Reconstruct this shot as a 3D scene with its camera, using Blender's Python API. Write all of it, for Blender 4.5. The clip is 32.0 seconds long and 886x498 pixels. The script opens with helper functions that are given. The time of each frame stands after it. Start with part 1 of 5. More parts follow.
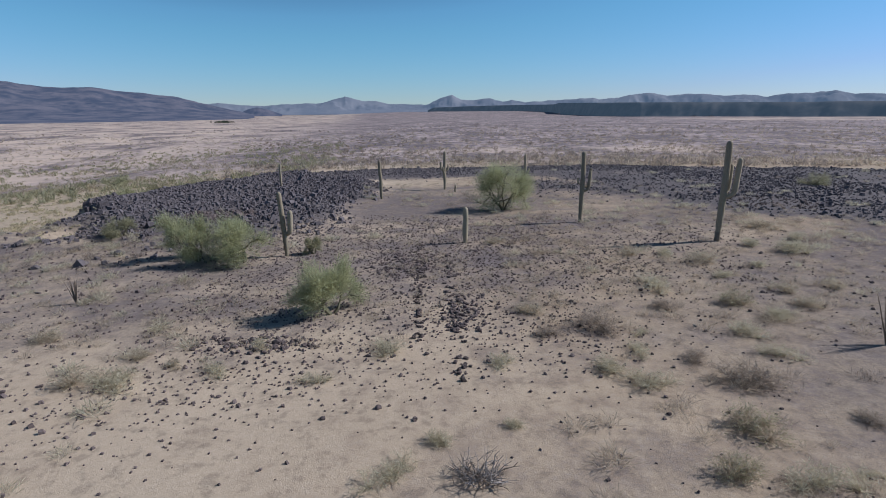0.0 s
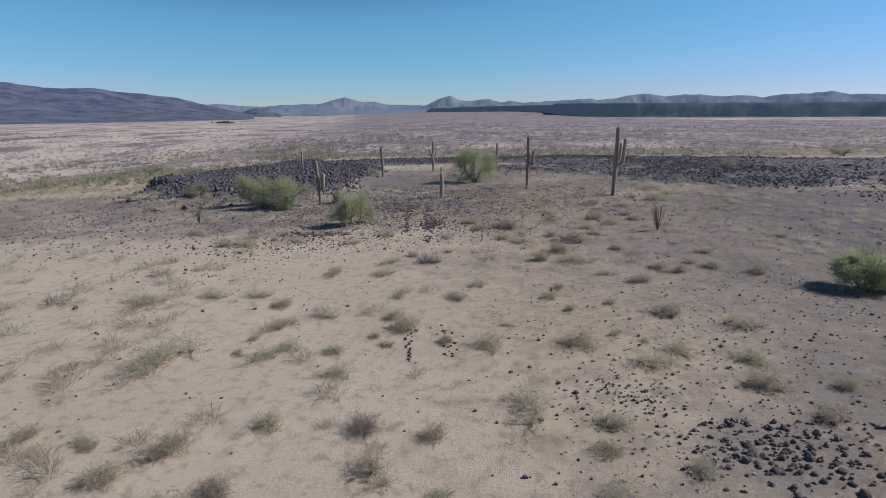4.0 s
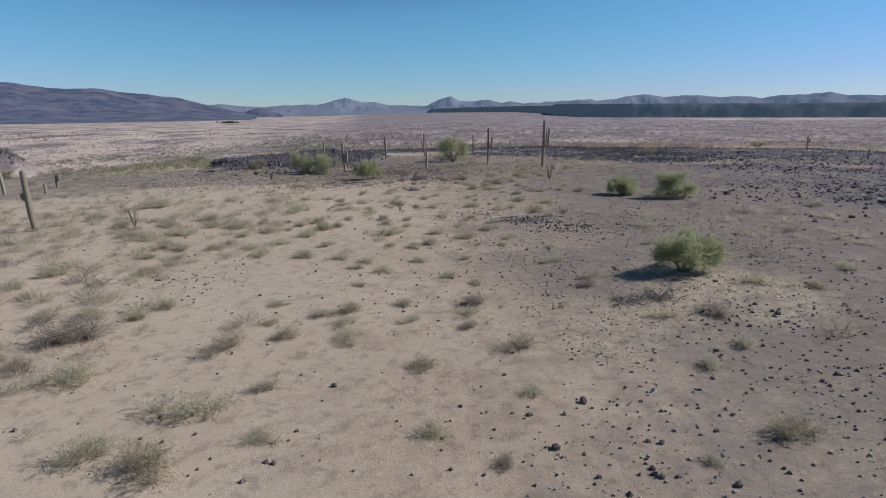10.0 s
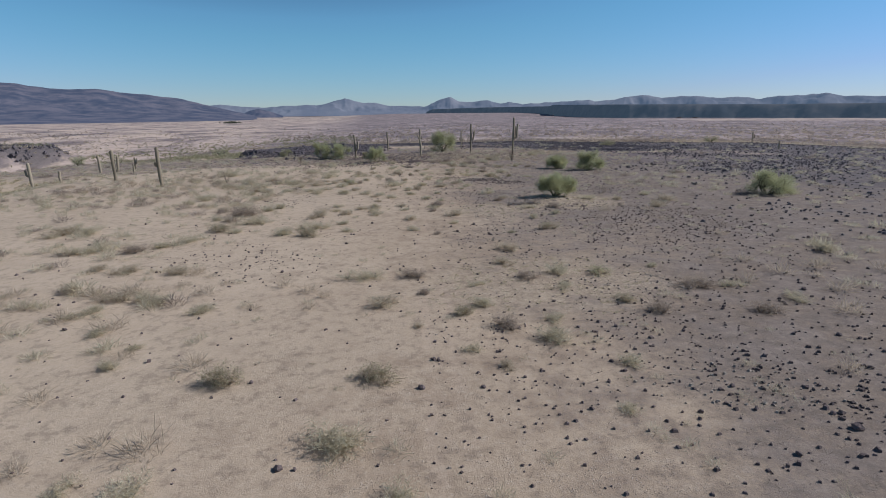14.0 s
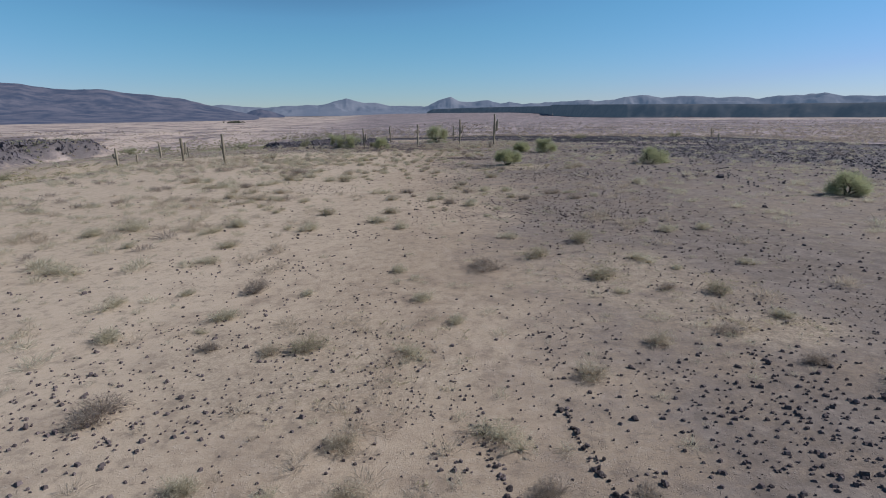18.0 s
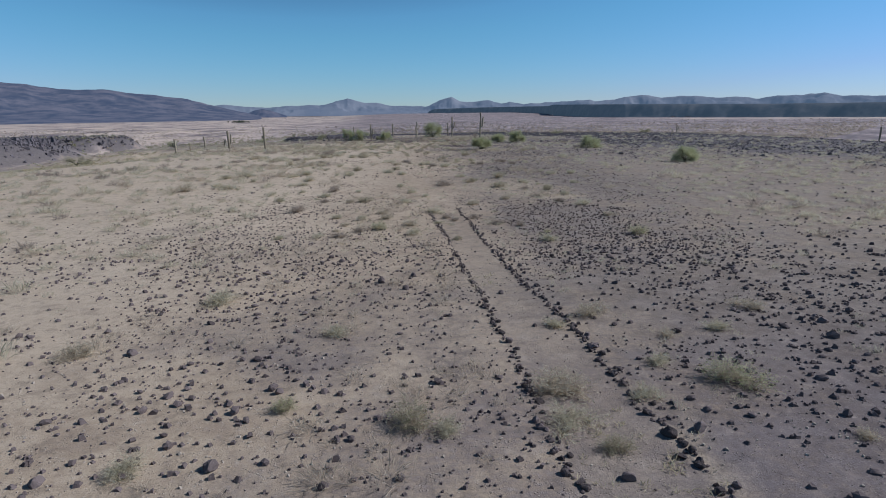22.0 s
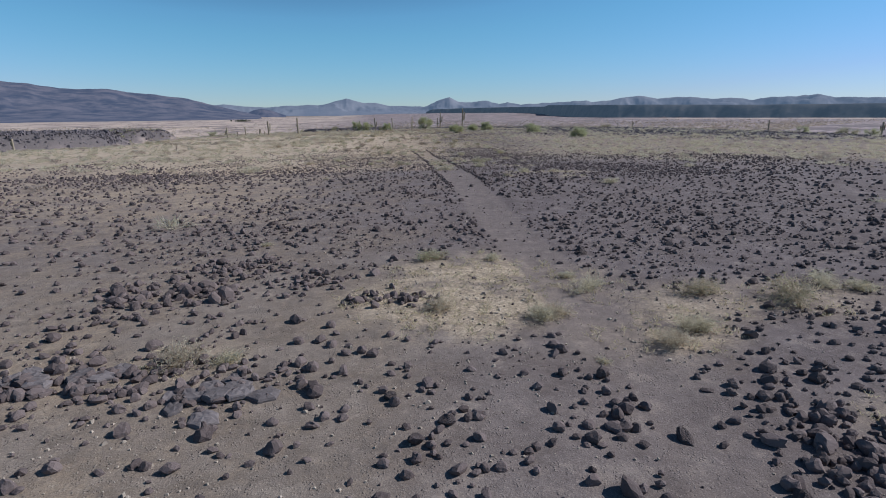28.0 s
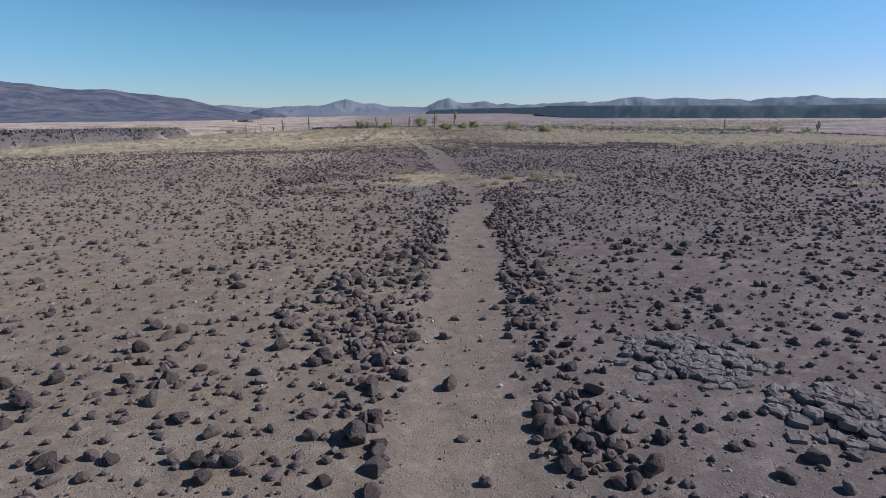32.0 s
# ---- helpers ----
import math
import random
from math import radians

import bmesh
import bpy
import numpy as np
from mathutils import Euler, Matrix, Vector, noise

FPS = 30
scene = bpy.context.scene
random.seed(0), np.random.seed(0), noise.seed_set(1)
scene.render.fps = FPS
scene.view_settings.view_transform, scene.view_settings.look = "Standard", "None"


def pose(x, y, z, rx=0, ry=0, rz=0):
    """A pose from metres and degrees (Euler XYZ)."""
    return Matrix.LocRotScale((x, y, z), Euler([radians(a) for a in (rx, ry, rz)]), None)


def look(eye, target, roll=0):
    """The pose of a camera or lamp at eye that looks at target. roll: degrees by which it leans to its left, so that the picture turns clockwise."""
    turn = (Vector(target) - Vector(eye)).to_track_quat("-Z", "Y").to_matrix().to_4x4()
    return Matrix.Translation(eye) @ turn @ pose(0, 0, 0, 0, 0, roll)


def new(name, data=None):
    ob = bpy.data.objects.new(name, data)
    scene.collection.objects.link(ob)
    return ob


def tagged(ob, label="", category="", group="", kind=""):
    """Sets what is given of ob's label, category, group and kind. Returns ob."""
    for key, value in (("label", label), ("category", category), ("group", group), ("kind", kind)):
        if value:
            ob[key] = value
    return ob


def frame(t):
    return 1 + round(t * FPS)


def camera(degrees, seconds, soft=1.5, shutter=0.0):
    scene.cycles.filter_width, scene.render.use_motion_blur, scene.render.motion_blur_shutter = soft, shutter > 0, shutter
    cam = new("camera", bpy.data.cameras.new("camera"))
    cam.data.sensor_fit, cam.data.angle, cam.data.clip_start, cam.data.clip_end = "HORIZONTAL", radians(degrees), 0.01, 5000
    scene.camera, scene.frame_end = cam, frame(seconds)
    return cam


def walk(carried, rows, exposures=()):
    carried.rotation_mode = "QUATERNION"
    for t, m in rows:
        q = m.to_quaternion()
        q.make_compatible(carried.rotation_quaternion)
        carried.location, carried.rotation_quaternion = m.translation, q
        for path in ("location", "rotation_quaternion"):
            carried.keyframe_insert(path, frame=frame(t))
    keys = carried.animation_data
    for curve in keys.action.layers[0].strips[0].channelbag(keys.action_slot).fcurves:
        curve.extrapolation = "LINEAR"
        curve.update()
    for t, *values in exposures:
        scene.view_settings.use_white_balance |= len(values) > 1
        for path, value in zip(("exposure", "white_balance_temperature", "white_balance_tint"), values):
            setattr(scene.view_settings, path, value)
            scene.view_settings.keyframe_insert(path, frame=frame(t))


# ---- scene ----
cam = camera(78.4, 32.0, soft=0.95)
PATH = [
    (0, (0.0, 0.0, 7.596), (0.017, 1.938, 7.104), -0.55),
    (1, (0.365, -4.089, 7.391), (0.383, -2.15, 6.9), -0.56),
    (2, (0.645, -8.108, 7.294), (0.664, -6.169, 6.803), -0.56),
    (3, (0.91, -12.058, 7.227), (0.931, -10.119, 6.737), -0.57),
    (4, (1.224, -15.958, 7.173), (1.245, -14.018, 6.683), -0.57),
    (5, (1.589, -19.752, 7.156), (1.61, -17.813, 6.666), -0.57),
    (6, (1.918, -23.461, 7.144), (1.939, -21.522, 6.655), -0.57),
    (7, (2.222, -27.372, 7.136), (2.241, -25.433, 6.647), -0.57),
    (8, (2.512, -31.365, 7.075), (2.531, -29.426, 6.586), -0.56),
    (9, (2.792, -35.442, 7.011), (2.811, -33.503, 6.522), -0.54),
    (10, (3.05, -39.878, 6.893), (3.069, -37.939, 6.405), -0.52),
    (11, (3.324, -44.543, 6.829), (3.344, -42.604, 6.34), -0.49),
    (12, (3.616, -49.332, 6.786), (3.636, -47.392, 6.298), -0.48),
    (13, (3.96, -54.241, 6.702), (3.981, -52.302, 6.215), -0.48),
    (14, (4.266, -59.143, 6.589), (4.287, -57.203, 6.103), -0.49),
    (15, (4.591, -64.213, 6.55), (4.612, -62.273, 6.064), -0.50),
    (16, (4.896, -69.282, 6.41), (4.916, -67.342, 5.924), -0.51),
    (17, (5.198, -74.186, 6.229), (5.217, -72.246, 5.743), -0.51),
    (18, (5.518, -78.769, 6.056), (5.536, -76.829, 5.57), -0.52),
    (19, (5.794, -83.927, 5.928), (5.81, -81.987, 5.442), -0.53),
    (20, (6.143, -89.312, 5.85), (6.158, -87.372, 5.364), -0.53),
    (21, (6.526, -94.776, 5.775), (6.541, -92.836, 5.289), -0.53),
    (22, (6.874, -100.195, 5.676), (6.888, -98.255, 5.19), -0.53),
    (23, (7.22, -105.71, 5.614), (7.235, -103.77, 5.128), -0.54),
    (24, (7.571, -111.556, 5.521), (7.588, -109.617, 5.033), -0.55),
    (25, (7.911, -117.34, 5.361), (7.933, -115.402, 4.87), -0.59),
    (26, (8.3, -122.925, 5.073), (8.326, -120.988, 4.579), -0.60),
    (27, (8.662, -128.473, 4.697), (8.685, -126.534, 4.206), -0.48),
    (28, (9.158, -134.006, 4.448), (9.179, -132.065, 3.963), -0.37),
    (29, (9.69, -139.315, 4.295), (9.713, -137.374, 3.810), -0.39),
    (30, (10.097, -144.049, 4.2), (10.123, -142.107, 3.716), -0.44),
    (31, (10.446, -148.796, 4.125), (10.471, -146.854, 3.640), -0.39),
    (32, (10.745, -153.249, 4.208), (10.768, -151.308, 3.725), -0.33),
]
walk(cam, [(t, look(eye, target, roll)) for t, eye, target, roll in PATH], exposures=[(0, -0.03, 5880, 9), (9, -0.07, 5940, 9), (14, -0.1, 6040, 10), (17, -0.1, 6020, 10), (20, -0.12, 5830, 8), (24, -0.09, 5650, 7), (26.5, -0.01, 5840, 8), (28, 0.02, 5900, 8), (30, 0.05, 6000, 8), (32, 0.09, 6080, 9)])

# ---- sky and sun ----
SUN_EL, SUN_AZ = radians(38), radians(8)          # the sun stands to the east side, a little ahead
SUN_DIR = Vector((math.cos(SUN_AZ) * math.cos(SUN_EL), math.sin(SUN_AZ) * math.cos(SUN_EL), math.sin(SUN_EL)))
world = bpy.data.worlds.new("sky")
scene.world = world
world.use_nodes = True
wn, wl = world.node_tree.nodes, world.node_tree.links
sky = wn.new("ShaderNodeTexSky")
sky.sky_type, sky.sun_disc = "NISHITA", False
sky.sun_elevation, sky.sun_rotation = SUN_EL, radians(90) - SUN_AZ
sky.altitude, sky.air_density, sky.dust_density, sky.ozone_density = 400, 1.0, 0.0, 3.0
tone = wn.new("ShaderNodeMix")                     # a little more blue, as clear desert air has
tone.data_type, tone.blend_type, tone.inputs[0].default_value = "RGBA", "MULTIPLY", 1.0
haze, split, air = wn.new("ShaderNodeMapRange"), wn.new("ShaderNodeSeparateColor"), wn.new("ShaderNodeMix")
air.data_type = "RGBA"                             # the brighter, low sky is hazier than the deep sky above
air.inputs[6].default_value, air.inputs[7].default_value = (0.69, 1.03, 1.13, 1), (0.715, 0.812, 1.125, 1)
haze.inputs["From Min"].default_value, haze.inputs["From Max"].default_value = 4.4, 7.8
wl.new(sky.outputs[0], split.inputs[0])
wl.new(split.outputs[1], haze.inputs["Value"])
wl.new(haze.outputs[0], air.inputs[0])
deep, above = wn.new("ShaderNodeMapRange"), wn.new("ShaderNodeMix")
above.data_type = "RGBA"                           # and the sky overhead is a deep, dark blue
above.inputs[6].default_value = (0.4, 0.5, 0.58, 1)
deep.inputs["From Min"].default_value, deep.inputs["From Max"].default_value = 2.0, 3.9
wl.new(split.outputs[1], deep.inputs["Value"])
wl.new(deep.outputs[0], above.inputs[0])
wl.new(air.outputs[2], above.inputs[7])
wl.new(above.outputs[2], tone.inputs[7])
wl.new(sky.outputs[0], tone.inputs[6])
wl.new(tone.outputs[2], wn["Background"].inputs[0])
wn["Background"].inputs[1].default_value = 0.085
sun = new("sun", bpy.data.lights.new("sun", "SUN"))
sun.data.energy, sun.data.angle, sun.data.color = 4.3, radians(0.53), (1.0, 0.925, 0.88)
sun.matrix_world = look(SUN_DIR * 50, (0, 0, 0))

# ---- small tools ----


def lattice(ix, iy, seed):
    h = (ix.astype(np.int64) * 374761393 + iy.astype(np.int64) * 668265263 + seed * 1274126177) & 0x7FFFFFFF
    h = ((h ^ (h >> 13)) * 1103515245) & 0x7FFFFFFF
    return ((h ^ (h >> 16)) & 0xFFFF) / 65535.0


def vnoise(x, y, size, seed=0):
    """Smooth noise from 0 to 1 with cells of that size in metres."""
    u, v = np.asarray(x, float) / size, np.asarray(y, float) / size
    i, j = np.floor(u), np.floor(v)
    a, b = u - i, v - j
    a, b = a * a * (3 - 2 * a), b * b * (3 - 2 * b)
    return ((lattice(i, j, seed) * (1 - a) + lattice(i + 1, j, seed) * a) * (1 - b)
            + (lattice(i, j + 1, seed) * (1 - a) + lattice(i + 1, j + 1, seed) * a) * b)


def fbm(x, y, size, seed=0, octaves=3):
    total, weight = 0, 0
    for k in range(octaves):
        total, weight = total + vnoise(x, y, size / 2**k, seed + k) * 0.5**k, weight + 0.5**k
    return total / weight


def step(a, b, v):
    t = np.clip((np.asarray(v, float) - a) / (b - a), 0, 1)
    return t * t * (3 - 2 * t)


def blob(x, y, cx, cy, rx, ry, soft=0.35, turn=0.0, wobble=0.35, size=4.0):
    """1 inside an uneven ellipse, 0 outside."""
    c, s = math.cos(radians(turn)), math.sin(radians(turn))
    u, v = ((x - cx) * c + (y - cy) * s) / rx, (-(x - cx) * s + (y - cy) * c) / ry
    return 1 - step(1 - soft, 1 + soft, np.hypot(u, v) + wobble * 2 * (fbm(x, y, size, 31) - 0.5))


def trail_x(y):
    """The middle of the stone-lined trail."""
    return np.interp(-y, [-30, -1, 18, 30, 41, 50, 60, 66, 71, 73.5, 76.5, 81, 84, 87, 91, 94, 99, 103, 106.4, 113, 119, 127, 131, 135, 141, 144, 147, 150, 170],
                     [-1.0, 0.35, 2.86, 3.4, 4.2, 4.5, 6.1, 6.9, 7.3, 7.68, 8.05, 8.5, 8.85, 9.2, 9.42, 9.7, 10.12, 10.42, 10.75, 11.15, 11.7, 12.45, 12.4, 12.05, 11.5, 11.25, 11.0, 11.0, 10.4])


def trail_w(y):
    """Half the trail's width."""
    return np.interp(-y, [60, 71, 76, 81, 84, 87, 91, 95, 99, 103, 107, 113, 120, 127, 129, 132, 138, 150], [0.6, 0.8, 0.75, 0.72, 0.77, 0.86, 0.87, 0.95, 1.0, 1.02, 0.9, 0.82, 0.75, 0.65, 0.58, 0.78, 0.8, 0.8])


def bank_west(x, y):
    """Lava bank above the wash."""
    return blob(x, y, -21, 57, 13.5, 24, 0.2, 10, 0.26, 7)


def bank_tongue(x, y):
    """Far tongue of the lava, west of the wash."""
    return np.maximum(blob(x, y, -150, 50, 49, 54, 0.14, 0, 0.16, 30), blob(x, y, -133, 92, 31, 22, 0.14, 0, 0.16, 20))


def stony_west(x, y):
    """Mauve stony ground between the sand and the wash."""
    return np.maximum(blob(x, y, -15, 29, 22, 11.5, 0.3, 0, 0.35, 5), blob(x, y, -50, 28, 34, 17, 0.3, 0, 0.35, 7))


def wash(x, y):
    return np.clip(blob(x, y, -52, 68, 30, 42, 0.3, 20, 0.3, 14) + blob(x, y, -62, -12, 22, 24, 0.35, 0, 0.3, 12), 0, 1) * (1 - bank_west(x, y)) * (1 - bank_tongue(x, y)) * (1 - stony_west(x, y))


def lava_east(x, y):
    a = blob(x, y, 62, 58, 48, 20, 0.18, -6, 0.25, 9)
    b = 0.75 * blob(x, y, 79, -8, 47, 60, 0.3, 0, 0.3, 14)
    c = blob(x, y, 8, 80, 34, 9, 0.3, 0, 0.3, 8)
    d = blob(x, y, 33, 46, 13, 9, 0.25, -25, 0.3, 5)
    return np.clip(np.maximum.reduce([a, b, c, d]), 0, 1)


def height(x, y):
    """The lie of the land."""
    x, y = np.asarray(x, float), np.asarray(y, float)
    z = np.interp(-y, [-90, -60, -30, 0, 20, 50, 78, 92, 105, 128, 148, 200], [-1.3, -0.8, -0.3, 0.1, 0.3, 0.4, 0.15, 0.6, 0.95, 0.45, 0.3, 0.2])
    z = z + 0.012 * np.clip(x - 5, -60, 60) - 0.02 * np.clip(x - 24, 0, 40) - 0.02 * np.clip(-x - 20, 0, 60)
    far = np.hypot(np.maximum(np.abs(x - 10) - 60, 0), np.maximum(np.maximum(y - 80, -175 - y), 0))
    z = z - 2.6 * step(0, 70, far) - 6.0 * step(100, 1600, far)
    z = z - 1.6 * wash(x, y) - 2.6 * step(-62, -95, x) * step(-70, -30, y) * (1 - step(150, 280, y))
    z = z + 0.6 * bank_west(x, y) * (0.7 + 0.6 * vnoise(x, y, 4.0, 5)) + 6.6 * bank_tongue(x, y) + 0.25 * lava_east(x, y)
    near = 1 - step(40, 160, far)
    on_trail = 1 - step(trail_w(y) * 0.7, trail_w(y) * 1.4, np.abs(x - trail_x(y)))
    on_trail = on_trail * (1 - step(-72, -66, y)) * near
    z = z + near * (0.1 * (fbm(x, y, 9, 11) - 0.5) + (1 - 0.8 * on_trail) * 0.028 * (fbm(x, y, 1.6, 12, 2) - 0.5)) - 0.05 * on_trail
    bearing = x / np.maximum(y, 1.0)
    z = z + 15 * step(1300, 3300, y) * step(-0.22, -0.05, bearing) * (1 - step(0.2, 0.34, bearing))
    return z + (1 - near) * 1.2 * (fbm(x, y, 90, 13) - 0.5)


class Geo:
    """Vertices and faces of one mesh."""

    def __init__(self):
        self.v, self.f = [], []

    def add(self, verts, faces):
        n = len(self.v)
        self.v += [tuple(p) for p in verts]
        self.f += [tuple(n + i for i in face) for face in faces]

    def tube(self, path, radii, sides=5):
        """A tapered round rod along a path."""
        n, last = len(self.v), None
        for k, p in enumerate(path):
            p = Vector(p)
            ahead = (Vector(path[min(k + 1, len(path) - 1)]) - Vector(path[max(k - 1, 0)])).normalized()
            side = ahead.cross(Vector((0.31, 0.87, 0.38)) if last is None else last.cross(ahead)).normalized()
            last = side
            up = ahead.cross(side)
            for s in range(sides):
                a = 2 * math.pi * s / sides
                self.v.append(tuple(p + radii[k] * (math.cos(a) * side + math.sin(a) * up)))
        for k in range(len(path) - 1):
            for s in range(sides):
                a, b = n + k * sides + s, n + k * sides + (s + 1) % sides
                self.f.append((a, b, b + sides, a + sides))
        self.f.append(tuple(n + (len(path) - 1) * sides + s for s in range(sides)))

    def blade(self, p, tip, width, rng):
        """A thin tapering sliver from p to tip."""
        p, tip = Vector(p), Vector(tip)
        side = (tip - p).cross(Vector(rng.normal(size=3))).normalized() * width / 2
        n = len(self.v)
        mid = p.lerp(tip, 0.55)
        self.v += [tuple(p - side * 0.5), tuple(p + side * 0.5), tuple(mid + side), tuple(tip), tuple(mid - side)]
        self.f += [(n, n + 1, n + 2, n + 4), (n + 4, n + 2, n + 3)]

    def chip(self, p, tip, width, rng):
        """A tiny three-cornered leaf or twig end."""
        p, tip = Vector(p), Vector(tip)
        side = (tip - p).cross(Vector(rng.normal(size=3))).normalized() * width / 2
        n = len(self.v)
        self.v += [tuple(p - side), tuple(p + side), tuple(tip)]
        self.f.append((n, n + 1, n + 2))

    def mesh(self, name, material, smooth=False):
        me = bpy.data.meshes.new(name)
        me.from_pydata(self.v, [], self.f)
        me.materials.append(material)
        if smooth:
            me.polygons.foreach_set("use_smooth", [True] * len(me.polygons))
        me.update()
        return me


def part(name, geo, material, parent, label="", smooth=False):
    ob = new(name, geo.mesh(name, material, smooth) if isinstance(geo, Geo) else geo)
    ob.parent = parent
    return tagged(ob, label)


def thing(name, label, category, group="", x=0.0, y=0.0, z=None, turn=0.0, size=1.0, sink=0.0):
    ob = new(name)
    ob.empty_display_size = 0.2
    ob.matrix_world = pose(x, y, float(height(x, y)) - sink if z is None else z, 0, 0, turn) @ Matrix.Scale(size, 4)
    return tagged(ob, label, category, group)


def bulk_mesh(name, verts, tris, material, smooth=False):
    """A big triangle mesh from arrays."""
    me = bpy.data.meshes.new(name)
    verts, tris = np.asarray(verts, np.float32), np.asarray(tris, np.int32)
    me.vertices.add(len(verts))
    me.vertices.foreach_set("co", verts.ravel())
    me.loops.add(tris.size)
    me.loops.foreach_set("vertex_index", tris.ravel())
    me.polygons.add(len(tris))
    me.polygons.foreach_set("loop_start", np.arange(0, tris.size, tris.shape[1], dtype=np.int32))
    me.materials.append(material)
    me.polygons.foreach_set("use_smooth", np.full(len(tris), smooth))
    me.update(calc_edges=True)
    return me


# ---- materials ----
def material(name, rough=0.9, spec=0.2):
    m = bpy.data.materials.new(name)
    m.use_nodes = True
    b = m.node_tree.nodes["Principled BSDF"]
    b.inputs["Roughness"].default_value, b.inputs["Specular IOR Level"].default_value = rough, spec
    return m, m.node_tree.nodes, m.node_tree.links, b


def noise_node(nodes, links, vector, scale, detail=4.0, rough=0.6):
    n = nodes.new("ShaderNodeTexNoise")
    n.inputs["Scale"].default_value, n.inputs["Detail"].default_value, n.inputs["Roughness"].default_value = scale, detail, rough
    links.new(vector, n.inputs["Vector"])
    return n.outputs["Fac"]


def noise_colour(nodes, links, vector, scale):
    n = nodes.new("ShaderNodeTexNoise")
    n.inputs["Scale"].default_value = scale
    links.new(vector, n.inputs["Vector"])
    return n.outputs["Color"]


def ramp_node(nodes, links, value, low, high):
    n = nodes.new("ShaderNodeMapRange")
    n.interpolation_type = "SMOOTHSTEP"
    n.inputs["From Min"].default_value, n.inputs["From Max"].default_value = low, high
    links.new(value, n.inputs["Value"])
    return n.outputs["Result"]


def mix_node(nodes, links, fac, a, b, blend="MIX"):
    n = nodes.new("ShaderNodeMix")
    n.data_type, n.blend_type = "RGBA", blend
    for value, socket in ((fac, n.inputs[0]), (a, n.inputs[6]), (b, n.inputs[7])):
        if isinstance(value, (int, float)):
            socket.default_value = value
        elif isinstance(value, tuple):
            socket.default_value = (*value, 1)
        else:
            links.new(value, socket)
    return n.outputs[2]


def math_node(nodes, links, op, a, b=0.0):
    n = nodes.new("ShaderNodeMath")
    n.operation = op
    for value, socket in ((a, n.inputs[0]), (b, n.inputs[1])):
        if isinstance(value, (int, float)):
            socket.default_value = value
        else:
            links.new(value, socket)
    return n.outputs[0]


def bump_node(nodes, links, value, shader, strength=0.5, distance=0.05):
    n = nodes.new("ShaderNodeBump")
    n.inputs["Strength"].default_value, n.inputs["Distance"].default_value = strength, distance
    links.new(value, n.inputs["Height"])
    links.new(n.outputs[0], shader.inputs["Normal"])


def mottled(name, dark, mid, light, fine, coarse, rough=0.9, bump=0.4, depth=0.02, per="object", spec=0.2):
    """A surface of three colours, with grain and patches, that differs from piece to piece."""
    m, n, l, b = material(name, rough, spec)
    at = n.new("ShaderNodeTexCoord").outputs["Object"]
    piece = n.new("ShaderNodeObjectInfo").outputs["Random"] if per == "object" else n.new("ShaderNodeNewGeometry").outputs["Random Per Island"]
    a, c = noise_node(n, l, at, coarse), noise_node(n, l, at, fine, 5)
    colour = mix_node(n, l, ramp_node(n, l, a, 0.35, 0.65), dark, mid)
    colour = mix_node(n, l, ramp_node(n, l, c, 0.52, 0.75), colour, light)
    shade = ramp_node(n, l, piece, -0.9, 1.6)
    colour = mix_node(n, l, 0.55, colour, mix_node(n, l, shade, tuple(v * 0.55 for v in mid), tuple(min(v * 1.5, 0.9) for v in light)))
    l.new(colour, b.inputs["Base Color"])
    bump_node(n, l, c, b, bump, depth)
    return m


def leafy(m):
    """Thin growth lets some of the light through."""
    n, l = m.node_tree.nodes, m.node_tree.links
    b = n["Principled BSDF"]
    thin, both = n.new("ShaderNodeBsdfTranslucent"), n.new("ShaderNodeMixShader")
    l.new(b.inputs["Base Color"].links[0].from_socket, thin.inputs["Color"])
    both.inputs[0].default_value = 0.55
    l.new(b.outputs[0], both.inputs[1])
    l.new(thin.outputs[0], both.inputs[2])
    l.new(both.outputs[0], n["Material Output"].inputs["Surface"])
    return m


